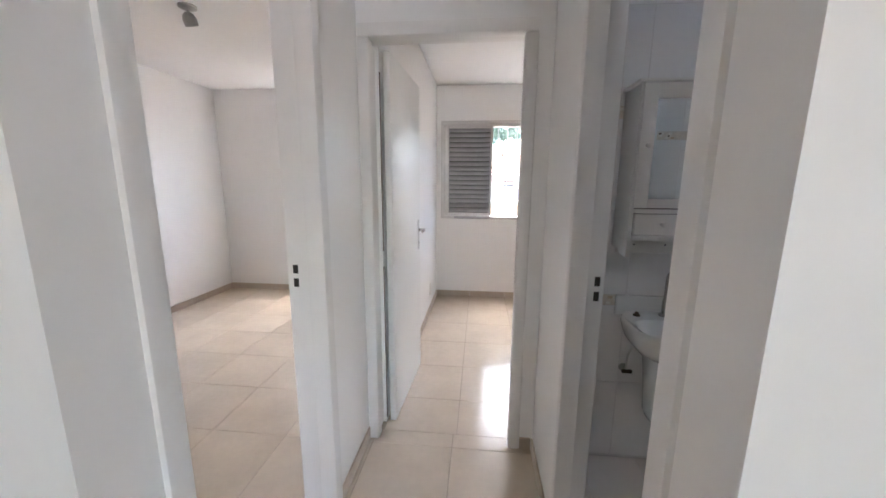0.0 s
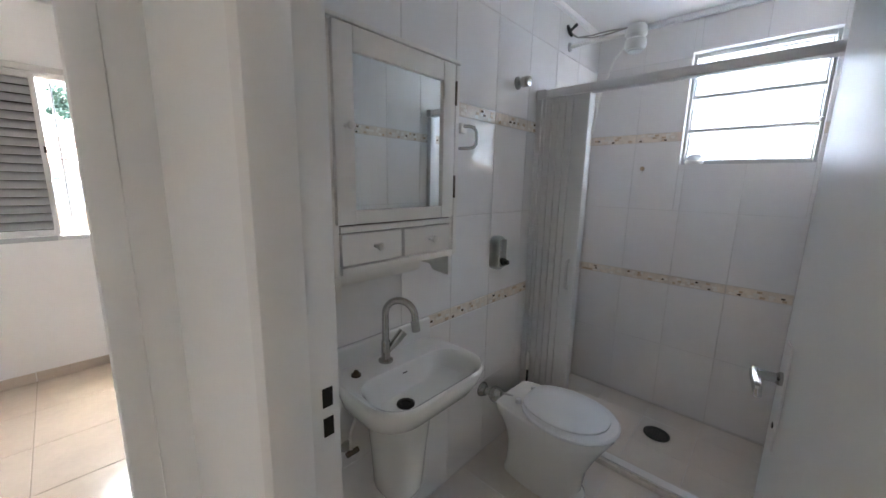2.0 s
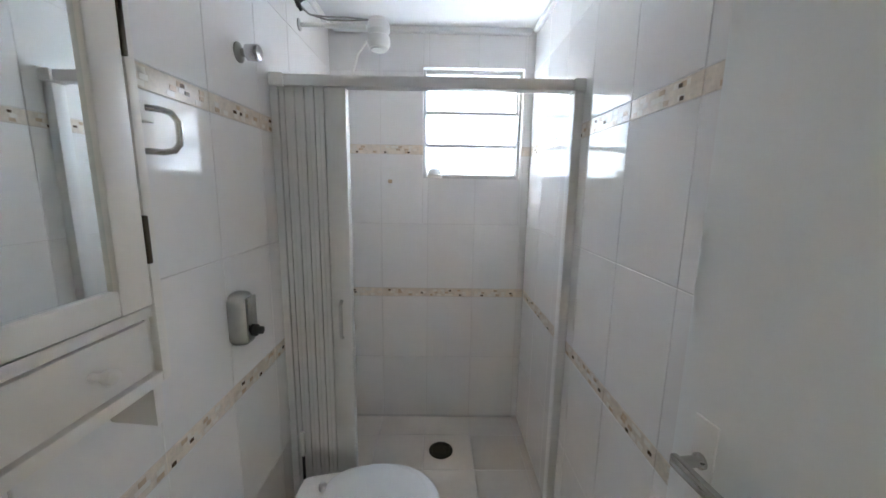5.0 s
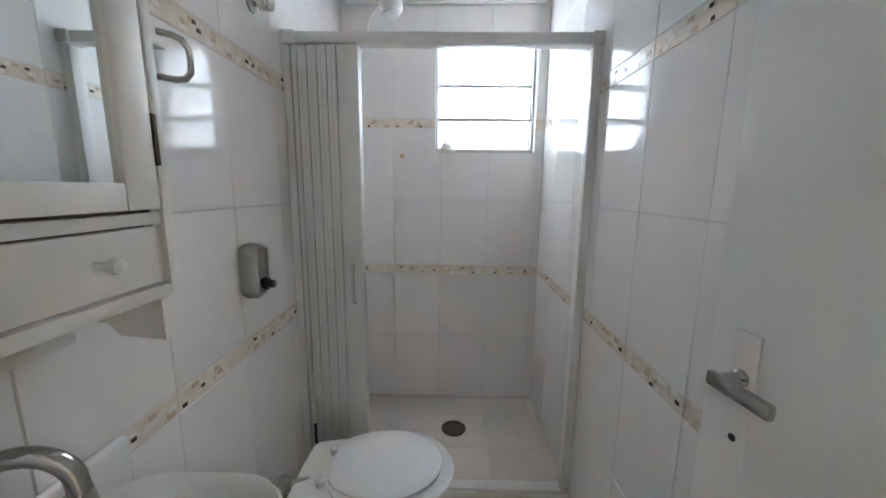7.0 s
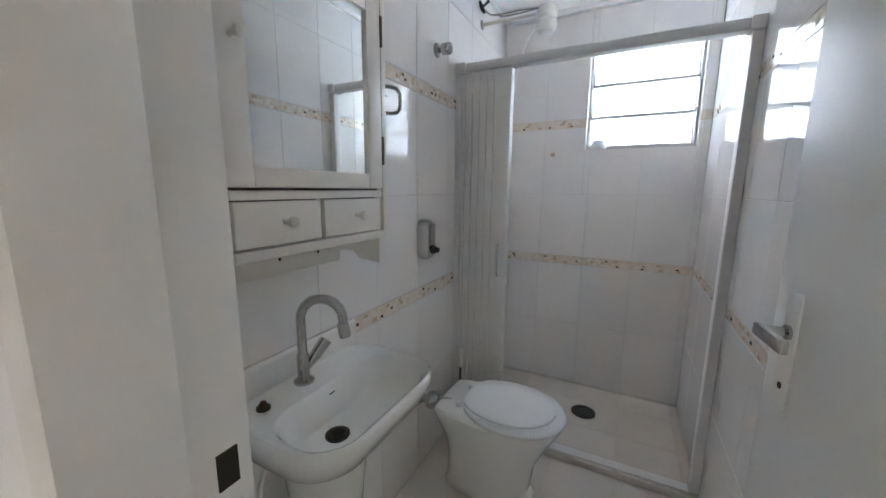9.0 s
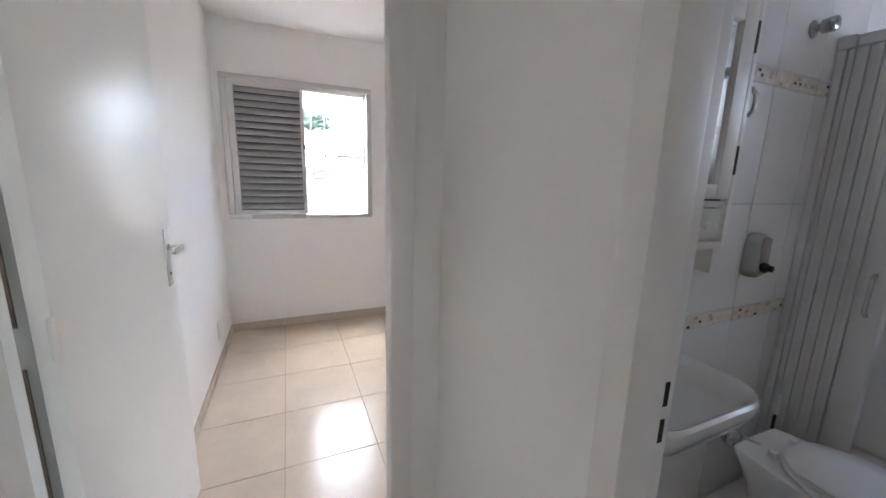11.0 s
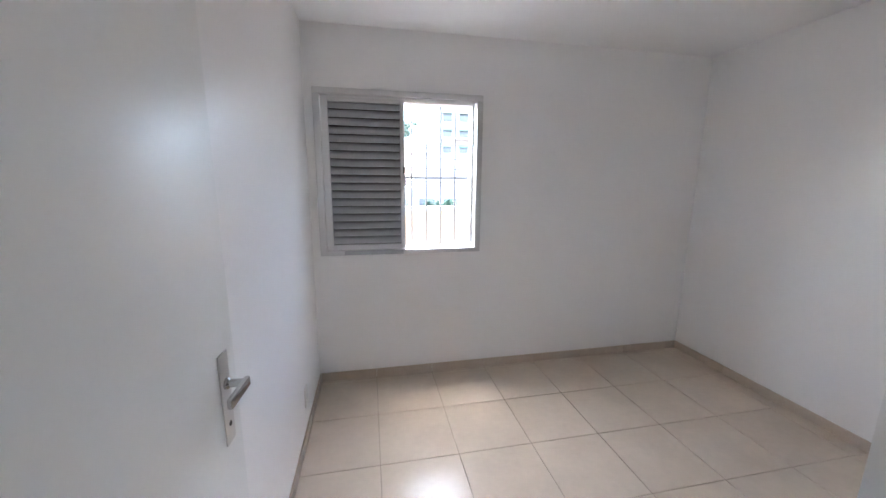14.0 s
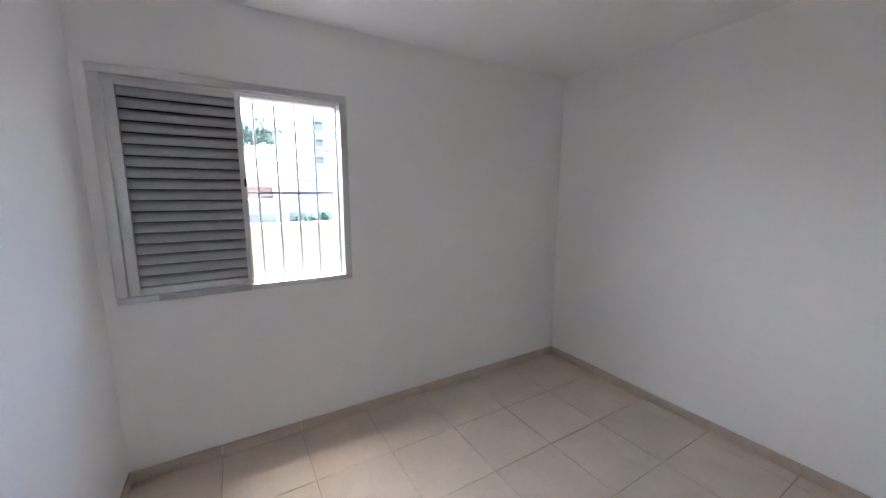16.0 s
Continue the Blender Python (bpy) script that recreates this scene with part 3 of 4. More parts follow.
knob(cdoor, CX0 + 0.035, CF - 0.018, 1.59)
for x0, x1 in ((CX0 + 0.02, 0.9975), (1.0065, CX1 - 0.019)):
    dr = part("drawer", add_box(bmesh.new(), (x0 + 0.002, CF - 0.006, 1.2215), (x1 - 0.0015, CF + 0.010, 1.3095), 0.002), M_CAB, cab)
    knob(dr, (x0 + x1) / 2 + 0.005, CF - 0.006, 1.268)
# dark filler boxes give the drawer and door gaps their shade by colour
part("drawer_gap_shade", add_box(bmesh.new(), (CX0 + 0.0185, CF + 0.012, 1.2192), (CX1 - 0.0185, CF + 0.10, 1.3128)), M_GAP, cab, "dark box standing in for the shade in the drawer gaps")
part("door_gap_shade", add_box(bmesh.new(), (CX0 + 0.0185, CF + 0.002, 1.3312), (CX1 - 0.0185, CF + 0.05, 1.345)), M_GAP, cab, "dark box standing in for the shade under the door")
part("divider", add_box(bmesh.new(), (1.0000, CF + 0.003, 1.2195), (1.0042, CF + 0.0115, 1.3120)), M_CAB, cab)
settle(cab)

# wash basin with its half pedestal and tap
SX, SW = 1.042, 0.485
basin = thing("wash_basin", "white ceramic wall basin with a half pedestal", "basin", at=(SX, WALL_Y, 0))


def basin_ring(scale, z, yb, yf, r):
    """Square at the wall, rounded at the front."""
    w = SW * scale
    return rounded(SX, (yb + yf) / 2, w, yb - yf, r, z, 6)


bb = bmesh.new()
YB, YF = WALL_Y, 1.655
outer = [basin_ring(0.50, 0.645, YB, 1.80, 0.07), basin_ring(0.72, 0.68, YB, 1.755, 0.09), basin_ring(0.90, 0.735, YB, 1.69, 0.11), basin_ring(0.98, 0.785, YB, 1.662, 0.12), basin_ring(1.0, 0.808, YB, YF, 0.12), basin_ring(0.995, 0.820, YB, YF + 0.002, 0.12), basin_ring(0.97, 0.826, YB - 0.003, YF + 0.010, 0.11)]
inner = [rounded(SX, 1.780, 0.435, 0.212, 0.085, 0.822), rounded(SX, 1.783, 0.415, 0.196, 0.08, 0.810), rounded(SX, 1.790, 0.37, 0.165, 0.07, 0.765), rounded(SX - 0.02, 1.800, 0.28, 0.115, 0.05, 0.738), rounded(SX - 0.06, 1.805, 0.06, 0.05, 0.024, 0.732)]
loft(bb, outer + inner)
part("bowl", bb, M_CERAMIC, basin)
pb = bmesh.new()
loft(pb, [rounded(SX, WALL_Y - 0.085, 0.13, 0.17, 0.06, 0.30), rounded(SX, WALL_Y - 0.095, 0.17, 0.19, 0.08, 0.34), rounded(SX, WALL_Y - 0.10, 0.20, 0.20, 0.09, 0.50), rounded(SX, WALL_Y - 0.105, 0.24, 0.21, 0.09, 0.67)])
part("back_lip", add_box(bmesh.new(), (SX - SW / 2 + 0.004, WALL_Y - 0.022, 0.80), (SX + SW / 2 - 0.004, WALL_Y - 0.0005, 0.903), 0.010, 3), M_CERAMIC, basin)
part("half_pedestal", pb, M_CERAMIC, basin)
part("drain", lathe(bmesh.new(), [(0.030, 0.0), (0.030, 0.004), (0.018, 0.005), (0.014, 0.001)], Matrix.Translation((SX - 0.06, 1.805, 0.732)), 20), M_RUBBER, basin, "dark metal drain")
part("overflow", add_box(bmesh.new(), (SX - 0.010, 1.876, 0.792), (SX + 0.010, 1.884, 0.795), 0.001), M_DARK, basin, "overflow slit")
part("spare_hole_plug", lathe(bmesh.new(), [(0.016, 0), (0.016, 0.006), (0.010, 0.010), (0.007, 0.018), (0.003, 0.02)], Matrix.Translation((SX - 0.165, 1.93, 0.826)), 16), M_BRONZE, basin, "small dark plug")
settle(basin)
tap = thing("basin_tap", "chrome swan-neck tap on the wash basin", "tap", at=(1.008, 1.942, 0.826))
part("base", lathe(bmesh.new(), [(0.026, 0), (0.026, 0.006), (0.017, 0.012), (0.0155, 0.02), (0.0155, 0.075), (0.012, 0.082)], seg=20), M_CHROME, tap)
pts = [(0, 0, 0.07), (0, 0, 0.15), (0, 0, 0.175)] + smooth_arc((0, -0.055, 0.175), 0.055, 0, 165, 12, (0, 1, 0), (0, 0, 1)) + [(0, -0.112, 0.145)]
part("spout", tube(bmesh.new(), pts, 0.0122, 14), M_CHROME, tap)
part("aerator", tube(bmesh.new(), [(0, -0.1085, 0.165), (0, -0.1145, 0.128)], 0.0150, 14), M_STEEL, tap)
part("lever", (lambda b: tube(b, [(0.008, -0.004, 0.035), (0.03, -0.022, 0.06), (0.055, -0.045, 0.095)], [0.010, 0.015, 0.017], 12))(bmesh.new()), M_CHROME, tap)
tap.rotation_euler = (0, 0, radians(27))
# angle valve under the basin
av = thing("angle_valve", "small old metal angle valve under the basin", "valve", at=(0.875, WALL_Y, 0.52))
part("rosette", lathe(bmesh.new(), [(0.022, 0), (0.020, 0.006), (0.009, 0.009), (0.009, 0.05)], Matrix.Rotation(radians(90), 4, "X"), 16), M_STEEL, av)
part("tap_head", tube(bmesh.new(), [(-0.02, -0.045, 0), (0.025, -0.045, 0.0)], 0.010), M_BRONZE, av)
part("supply_pipe", tube(bmesh.new(), [(0, -0.04, 0.01), (0, -0.045, 0.08), (0.02, -0.06, 0.16)], 0.006), M_WHITEPL, av)

# toilet
TX = 1.785
toilet = thing("toilet", "white ceramic toilet with a closed plastic lid", "toilet", at=(TX, 1.65, 0))


def oval(cx, y_back, y_front, w, z, n=28, square=0.35):
    """A seat outline: blunt at the back (towards the wall), round in front."""
    out = []
    cy, hy = (y_back + y_front) / 2, (y_back - y_front) / 2
    for k in range(n):
        t = 2 * math.pi * k / n
        s, c = math.sin(t), math.cos(t)
        e = 1 - square * max(0.0, s)
        out.append((cx + w / 2 * math.copysign(abs(c) ** e, c), cy + hy * math.copysign(abs(s) ** (1 - 0.2 * max(0.0, s)), s), z))
    return out


tb = bmesh.new()
loft(tb, [oval(TX, 1.865, 1.47, 0.235, 0.0, square=0.7), oval(TX, 1.865, 1.47, 0.235, 0.025, square=0.7), oval(TX, 1.855, 1.49, 0.225, 0.05, square=0.7), oval(TX, 1.855, 1.475, 0.235, 0.16, square=0.6),
          oval(TX, 1.865, 1.44, 0.28, 0.24, square=0.6), oval(TX, 1.885, 1.40, 0.32, 0.315, square=0.75), oval(TX, 1.90, 1.372, 0.35, 0.365, square=0.8), oval(TX, 1.90, 1.370, 0.352, 0.386, square=0.8), oval(TX, 1.892, 1.38, 0.338, 0.393, square=0.8)])
part("bowl", tb, M_CERAMIC, toilet)
sb = bmesh.new()
loft(sb, [oval(TX, 1.775, 1.362, 0.365, 0.395), oval(TX, 1.78, 1.355, 0.375, 0.402), oval(TX, 1.78, 1.355, 0.375, 0.410), oval(TX, 1.775, 1.362, 0.362, 0.416)])
seat = part("seat", sb, M_SEAT, toilet, "white plastic seat ring")
lb = bmesh.new()
loft(lb, [oval(TX, 1.775, 1.408, 0.300, 0.4165), oval(TX, 1.775, 1.408, 0.300, 0.4195), oval(TX, 1.782, 1.398, 0.322, 0.4205), oval(TX, 1.782, 1.398, 0.322, 0.429), oval(TX, 1.776, 1.405, 0.310, 0.434), oval(TX, 1.70, 1.49, 0.16, 0.437)])
part("lid", lb, M_SEAT, toilet, "white plastic lid")
for dx in (-0.075, 0.075):
    part("seat_hinge", lathe(bmesh.new(), [(0.014, 0), (0.014, 0.022), (0.010, 0.026), (0.004, 0.027)], Matrix.Translation((TX + dx, 1.80, 0.392)), 14), M_SEAT, toilet)
for dx in (-0.098, 0.098):
    part("floor_bolt", lathe(bmesh.new(), [(0.009, 0), (0.009, 0.008), (0.004, 0.014)], Matrix.Translation((TX + dx * 0.93, 1.68, 0.03)), 10), M_STEEL, toilet)
settle(toilet)
fp = thing("flush_pipe", "dull metal flush pipe between wall and toilet", "pipe", at=(1.693, WALL_Y, 0.385))
part("rosette", lathe(bmesh.new(), [(0.040, 0), (0.038, 0.012), (0.028, 0.024), (0.026, 0.03)], Matrix.Rotation(radians(90), 4, "X"), 22), M_CHROME, fp, "chrome wall flange")
part("pipe", tube(bmesh.new(), [(0, -0.01, 0), (0.01, -0.06, 0), (0.03, -0.10, -0.005), (0.05, -0.16, -0.01)], 0.019, 14), M_STEEL, fp)
part("coupling_nut", lathe(bmesh.new(), [(0.020, 0.055), (0.034, 0.060), (0.040, 0.072), (0.040, 0.088), (0.030, 0.104), (0.020, 0.112)], Matrix.Translation((0.012, 0, 0)) @ Matrix.Rotation(radians(90), 4, "X"), 20), M_CHROME, fp, "chrome coupling nut")
# toilet brush
br = thing("toilet_brush", "toilet brush with a white handle and dark stick behind the toilet", "brush", at=(2.040, 1.940, 0))
part("holder", lathe(bmesh.new(), [(0.038, 0.0), (0.040, 0.01), (0.038, 0.11), (0.034, 0.115), (0.030, 0.10)], seg=20), M_WHITEPL, br)
part("stick", tube(bmesh.new(), [(0, 0, 0.06), (0, 0, 0.40)], 0.006), M_RUBBER, br, "dark metal stick")
part("grip", tube(bmesh.new(), [(0, 0, 0.39), (0, 0, 0.40), (0, 0, 0.49), (0, 0, 0.498)], [0.009, 0.012, 0.011, 0.006], 12), M_WHITEPL, br)

# soap dispenser
sd = thing("soap_dispenser", "steel wall soap dispenser on the tiles", "dispenser", at=(1.748, WALL_Y, 1.115))
db = bmesh.new()
loft(db, [rounded(0, 0, 0.076, 0.165, 0.030, 0), rounded(0, 0, 0.080, 0.172, 0.032, 0.012), rounded(0, 0.0, 0.076, 0.168, 0.032, 0.040), rounded(0, 0.0, 0.060, 0.150, 0.028, 0.052)], Matrix.Rotation(radians(90), 4, "X"))
part("case", db, M_STEEL, sd)
part("front_plate", add_box(bmesh.new(), (-0.029, -0.0565, -0.066), (0.029, -0.050, 0.070), 0.006), M_CHROME, sd, "raised steel front")
part("push_button", lathe(bmesh.new(), [(0.019, 0.0), (0.019, 0.010), (0.012, 0.012), (0.012, 0.028), (0.008, 0.03)], Matrix.Translation((0.006, -0.055, -0.042)) @ Matrix.Rotation(radians(90), 4, "X"), 18), M_RUBBER, sd, "dark push knob")

# towel ring beside the cabinet
tr = thing("towel_ring", "chrome towel ring with a white wall block", "towel ring", at=(1.462, WALL_Y, 1.672))
part("wall_block", add_box(bmesh.new(), (-0.024, -0.028, -0.018), (0.012, 0, 0.022), 0.004), M_WHITEPL, tr)
ring = [(-0.01, -0.026, 0.010), (0.005, -0.045, 0.010), (0.022, -0.056, 0.006), (0.032, -0.062, -0.010), (0.034, -0.063, -0.035), (0.032, -0.062, -0.058), (0.022, -0.056, -0.073), (0.005, -0.045, -0.078), (-0.012, -0.030, -0.078), (-0.014, -0.004, -0.078)]
part("ring", tube(bmesh.new(), ring, 0.007, 10), M_CHROME, tr)

# shower valve high on the wall
sv = thing("shower_valve", "round chrome shower valve high on the wall", "valve", at=(1.885, WALL_Y, 1.938))
part("flange", lathe(bmesh.new(), [(0.030, 0), (0.030, 0.006), (0.012, 0.012), (0.012, 0.03)], Matrix.Rotation(radians(90), 4, "X"), 22), M_STEEL, sv)
part("knob", lathe(bmesh.new(), [(0.016, 0.026), (0.024, 0.030), (0.025, 0.062), (0.022, 0.068), (0.006, 0.07)], Matrix.Rotation(radians(90), 4, "X"), 22), M_CHROME, sv)

# shower: electric head, arm, hose and wires
hd = thing("electric_shower", "white plastic electric shower head on a wall arm", "shower", at=(2.42, WALL_Y, 2.24))
part("arm", tube(bmesh.new(), [(0, 0, 0), (0, -0.06, 0), (0.01, -0.30, 0.0)], 0.0105, 12), M_WHITEPL, hd)
part("flange", lathe(bmesh.new(), [(0.026, 0), (0.024, 0.006), (0.012, 0.01)], Matrix.Rotation(radians(90), 4, "X"), 18), M_STEEL, hd)
hm = Matrix.Translation((0.012, -0.355, -0.025)) @ Matrix.Scale(0.84, 4)
case = part("case", lathe(bmesh.new(), [(0.02, 0.075), (0.045, 0.07), (0.058, 0.05), (0.061, 0.01), (0.052, -0.002), (0.050, -0.010), (0.060, -0.02), (0.062, -0.055), (0.050, -0.075), (0.03, -0.082), (0.02, -0.083)], hm, 28), M_WHITEPL, hd)
part("spray_plate", lathe(bmesh.new(), [(0.045, -0.0815), (0.042, -0.086), (0.01, -0.088)], hm, 24), M_PVC, case)
part("hose", tube(bmesh.new(), [(0.03, -0.30, -0.05), (0.0, -0.26, -0.12), (-0.03, -0.22, -0.28), (-0.03, -0.19, -0.48), (-0.02, -0.15, -0.62)], 0.0055, 8), M_WHITEPL, hd)
for k in range(2):
    part("wire", tube(bmesh.new(), [(-0.05, -0.01, 0.065 + 0.01 * k), (-0.03, -0.06, 0.03), (0.0, -0.13, 0.022 + 0.012 * k), (0.0, -0.22, 0.02 + 0.014 * k), (0.01, -0.31, 0.03)], 0.0035, 6), M_WIRE, hd, "grey wire")
tape = part("taped_joint", tube(bmesh.new(), [(-0.05, -0.004, 0.10), (-0.045, -0.02, 0.06), (-0.04, -0.03, 0.04)], [0.008, 0.011, 0.007], 8), M_CABLE, hd, "black taped wire joint")
part("wire_end", tube(bmesh.new(), [(-0.045, -0.02, 0.07), (-0.02, -0.045, 0.105)], [0.006, 0.009], 8), M_CABLE, tape)

# folding shower door, rail, post and sill
fd = thing("folding_shower_door", "grey-white PVC folding shower door pushed open", "shower door", at=(2.10, 1.99, 0.045))
n = 9
y = 1.978
for k in range(n):
    y1 = y - 0.0185
    fb2 = bmesh.new()
    lo_x, hi_x = 2.088, 2.140
    add_box(fb2, (lo_x + (0.006 if k % 2 else 0), y1 + 0.0006, 0.048), (hi_x, y - 0.0006, 1.895), 0.003)
    part("fold", fb2, M_PVC, fd)
    y = y1
part("wall_profile", add_box(bmesh.new(), (2.082, 1.981, 0.045), (2.145, 2.010, 1.895), 0.004), M_PVC, fd)
lead = part("lead_panel", add_box(bmesh.new(), (2.086, 1.728, 0.046), (2.136, y - 0.002, 1.895), 0.006), M_PVC, fd)
hb = bmesh.new()
tube(hb, [(2.087, 1.768, 0.905), (2.066, 1.768, 0.918), (2.064, 1.768, 0.985), (2.066, 1.768, 1.052), (2.087, 1.768, 1.065)], 0.0075, 10)
part("pull_handle", hb, M_ALU, lead, "grey pull handle")
settle(fd)
sr = thing("shower_rail", "grey-white PVC head rail across the shower", "rail", at=(2.11, 1.42, 1.895))
part("rail", add_box(bmesh.new(), (2.083, 0.830, 1.896), (2.140, 2.010, 1.938), 0.008), M_PVC, sr)
part("end_cap", add_box(bmesh.new(), (2.074, 1.955, 1.893), (2.146, 2.0105, 1.941), 0.008), M_PVC, sr)
part("end_cap", add_box(bmesh.new(), (2.074, 0.829, 1.893), (2.146, 0.875, 1.941), 0.008), M_PVC, sr)
part("side_post", add_box(bmesh.new(), (2.086, 0.829, 0.046), (2.138, 0.866, 1.892), 0.006), M_PVC, sr)
settle(sr)
sill = structure(thing("trim_shower_sill", "pale raised sill round the shower floor", "sill"))
del sill["category"]
part("stone", add_box(bmesh.new(), (2.075, 0.829, 0.0), (2.165, 2.010, 0.032), 0.006), M_BATHFLOOR, sill)
part("track", add_box(bmesh.new(), (2.088, 0.866, 0.0325), (2.138, 2.008, 0.0455), 0.006), M_PVC, sill)
dr = thing("floor_drain", "round dark metal shower drain in the floor", "drain", at=(2.555, 1.342, 0.0005))
part("rim", lathe(bmesh.new(), [(0.070, 0.0), (0.070, 0.003), (0.052, 0.004), (0.050, 0.001)], seg=28), M_RUBBER, dr)
for k in range(7):
    w = 0.049 * math.sin(math.acos((k - 3) * 0.3))
    part("grate_bar", add_box(bmesh.new(), (-w, (k - 3) * 0.0148 - 0.004, 0.0005), (w, (k - 3) * 0.0148 + 0.004, 0.003)), M_RUBBER, dr)

# little fitting on the shower wall
wf = thing("wall_pipe_cap", "small brown and white capped pipe outlet on the shower tiles", "cap", at=(2.875, 1.67, 1.565))
part("cap", lathe(bmesh.new(), [(0.014, 0), (0.013, 0.006), (0.006, 0.010)], Matrix.Rotation(radians(-90), 4, "Y"), 16), M_CHIP2, wf)
part("tip", add_box(bmesh.new(), (-0.012, -0.004, -0.032), (-0.001, 0.004, -0.012), 0.002), M_WHITEPL, wf)

# bathroom window
bw = structure(thing("window_2", "white steel tilting window with three frosted panes", "window"))
del bw["category"]
FX = 2.935
part("window_frame", (lambda b: [add_box(b, *p, 0.003) for p in (
    ((FX - 0.012, BWY0, BWZ0), (FX + 0.03, BWY0 + 0.016, BWZ1)), ((FX - 0.012, BWY1 - 0.016, BWZ0), (FX + 0.03, BWY1, BWZ1)),
    ((FX - 0.012, BWY0 + 0.016, BWZ0), (FX + 0.03, BWY1 - 0.016, BWZ0 + 0.016)), ((FX - 0.012, BWY0 + 0.016, BWZ1 - 0.024), (FX + 0.03, BWY1 - 0.016, BWZ1)))] and b)(bmesh.new()), M_WINFRAME, bw)
for k, (z0, z1) in enumerate(((1.606, 1.772), (1.786, 1.962), (1.976, 2.188))):
    m = Matrix.Translation((FX + 0.01, 0, z0)) @ Matrix.Rotation(radians(8), 4, "Y")
    h = z1 - z0
    pane = part("pane", add_box(bmesh.new(), (-0.002, BWY0 + 0.022, 0.004), (0.002, BWY1 - 0.022, h), 0, 2, m), M_FROST, bw, "bright frosted pane")
    part("sash_rim", (lambda b: [add_box(b, *p, 0, 2, m) for p in (
        ((-0.017, BWY0 + 0.017, -0.013), (0.010, BWY1 - 0.017, 0.0065)), ((-0.007, BWY0 + 0.017, 0.005), (0.007, BWY0 + 0.026, h)), ((-0.007, BWY1 - 0.026, 0.005), (0.007, BWY1 - 0.017, h)), ((-0.008, BWY0 + 0.017, h), (0.008, BWY1 - 0.017, h + 0.009)))] and b)(bmesh.new()), M_WINFRAME, bw)
part("control_rod", tube(bmesh.new(), [(FX - 0.014, BWY0 + 0.012, 1.63), (FX - 0.018, BWY0 + 0.012, 2.17)], 0.005), M_WINFRAME, bw)
part("stay_knob", lathe(bmesh.new(), [(0.004, -0.012), (0.012, -0.006), (0.012, 0.006), (0.004, 0.012)], Matrix.Translation((FX - 0.02, BWY0 + 0.014, 1.80)), 12), M_WINFRAME, bw)
# reveal of the window
structure(boxes("trim_window_reveal", [((2.877, BWY0 - 0.001, BWZ0 - 0.006), (3.02, BWY1 + 0.001, BWZ0)), ((2.877, BWY0 - 0.001, BWZ1), (3.02, BWY1 + 0.001, BWZ1 + 0.006))], M_TILE), "white tiled window reveal")
soap = thing("soap_dish", "white round soap dish on the bathroom window sill", "soap dish", at=(2.902, 1.40, BWZ0))
part("dish", lathe(bmesh.new(), [(0.040, 0), (0.046, 0.006), (0.047, 0.020), (0.042, 0.024)], seg=24), M_WHITEPL, soap)
part("cover", lathe(bmesh.new(), [(0.042, 0.024), (0.040, 0.040), (0.030, 0.056), (0.010, 0.063)], seg=24), M_SEAT, soap)


# ---- outside ----
# out-of-view block, added to keep sky light off the yard wall
structure(boxes("unseen_sky_blocker", [((-9, -12, CEIL + 0.2), (3.02, 4.86, 12.5))], M_HOUSE), "unseen block above the flat, added to shade the yard")
structure(boxes("building_lower_storey", [((-9, -12, -3.1), (3.02, 4.86, -0.15))], M_HOUSE), "plain lower storey of the apartment building")
ground = structure(boxes("ground", [((-900, -900, -3.3), (900, 900, -3.1))], M_GROUND), "grey concrete and asphalt ground")
yard = structure(thing("wall_yard", "beige rendered yard wall with a grey coping", "wall"))
del yard["category"]
boxes("render", [((-16, 10.0, -3.1), (20, 10.18, 0.90))], M_YARD, yard)
boxes("coping", [((-16, 9.96, 0.90), (20, 10.22, 0.98))], M_COPING, yard)


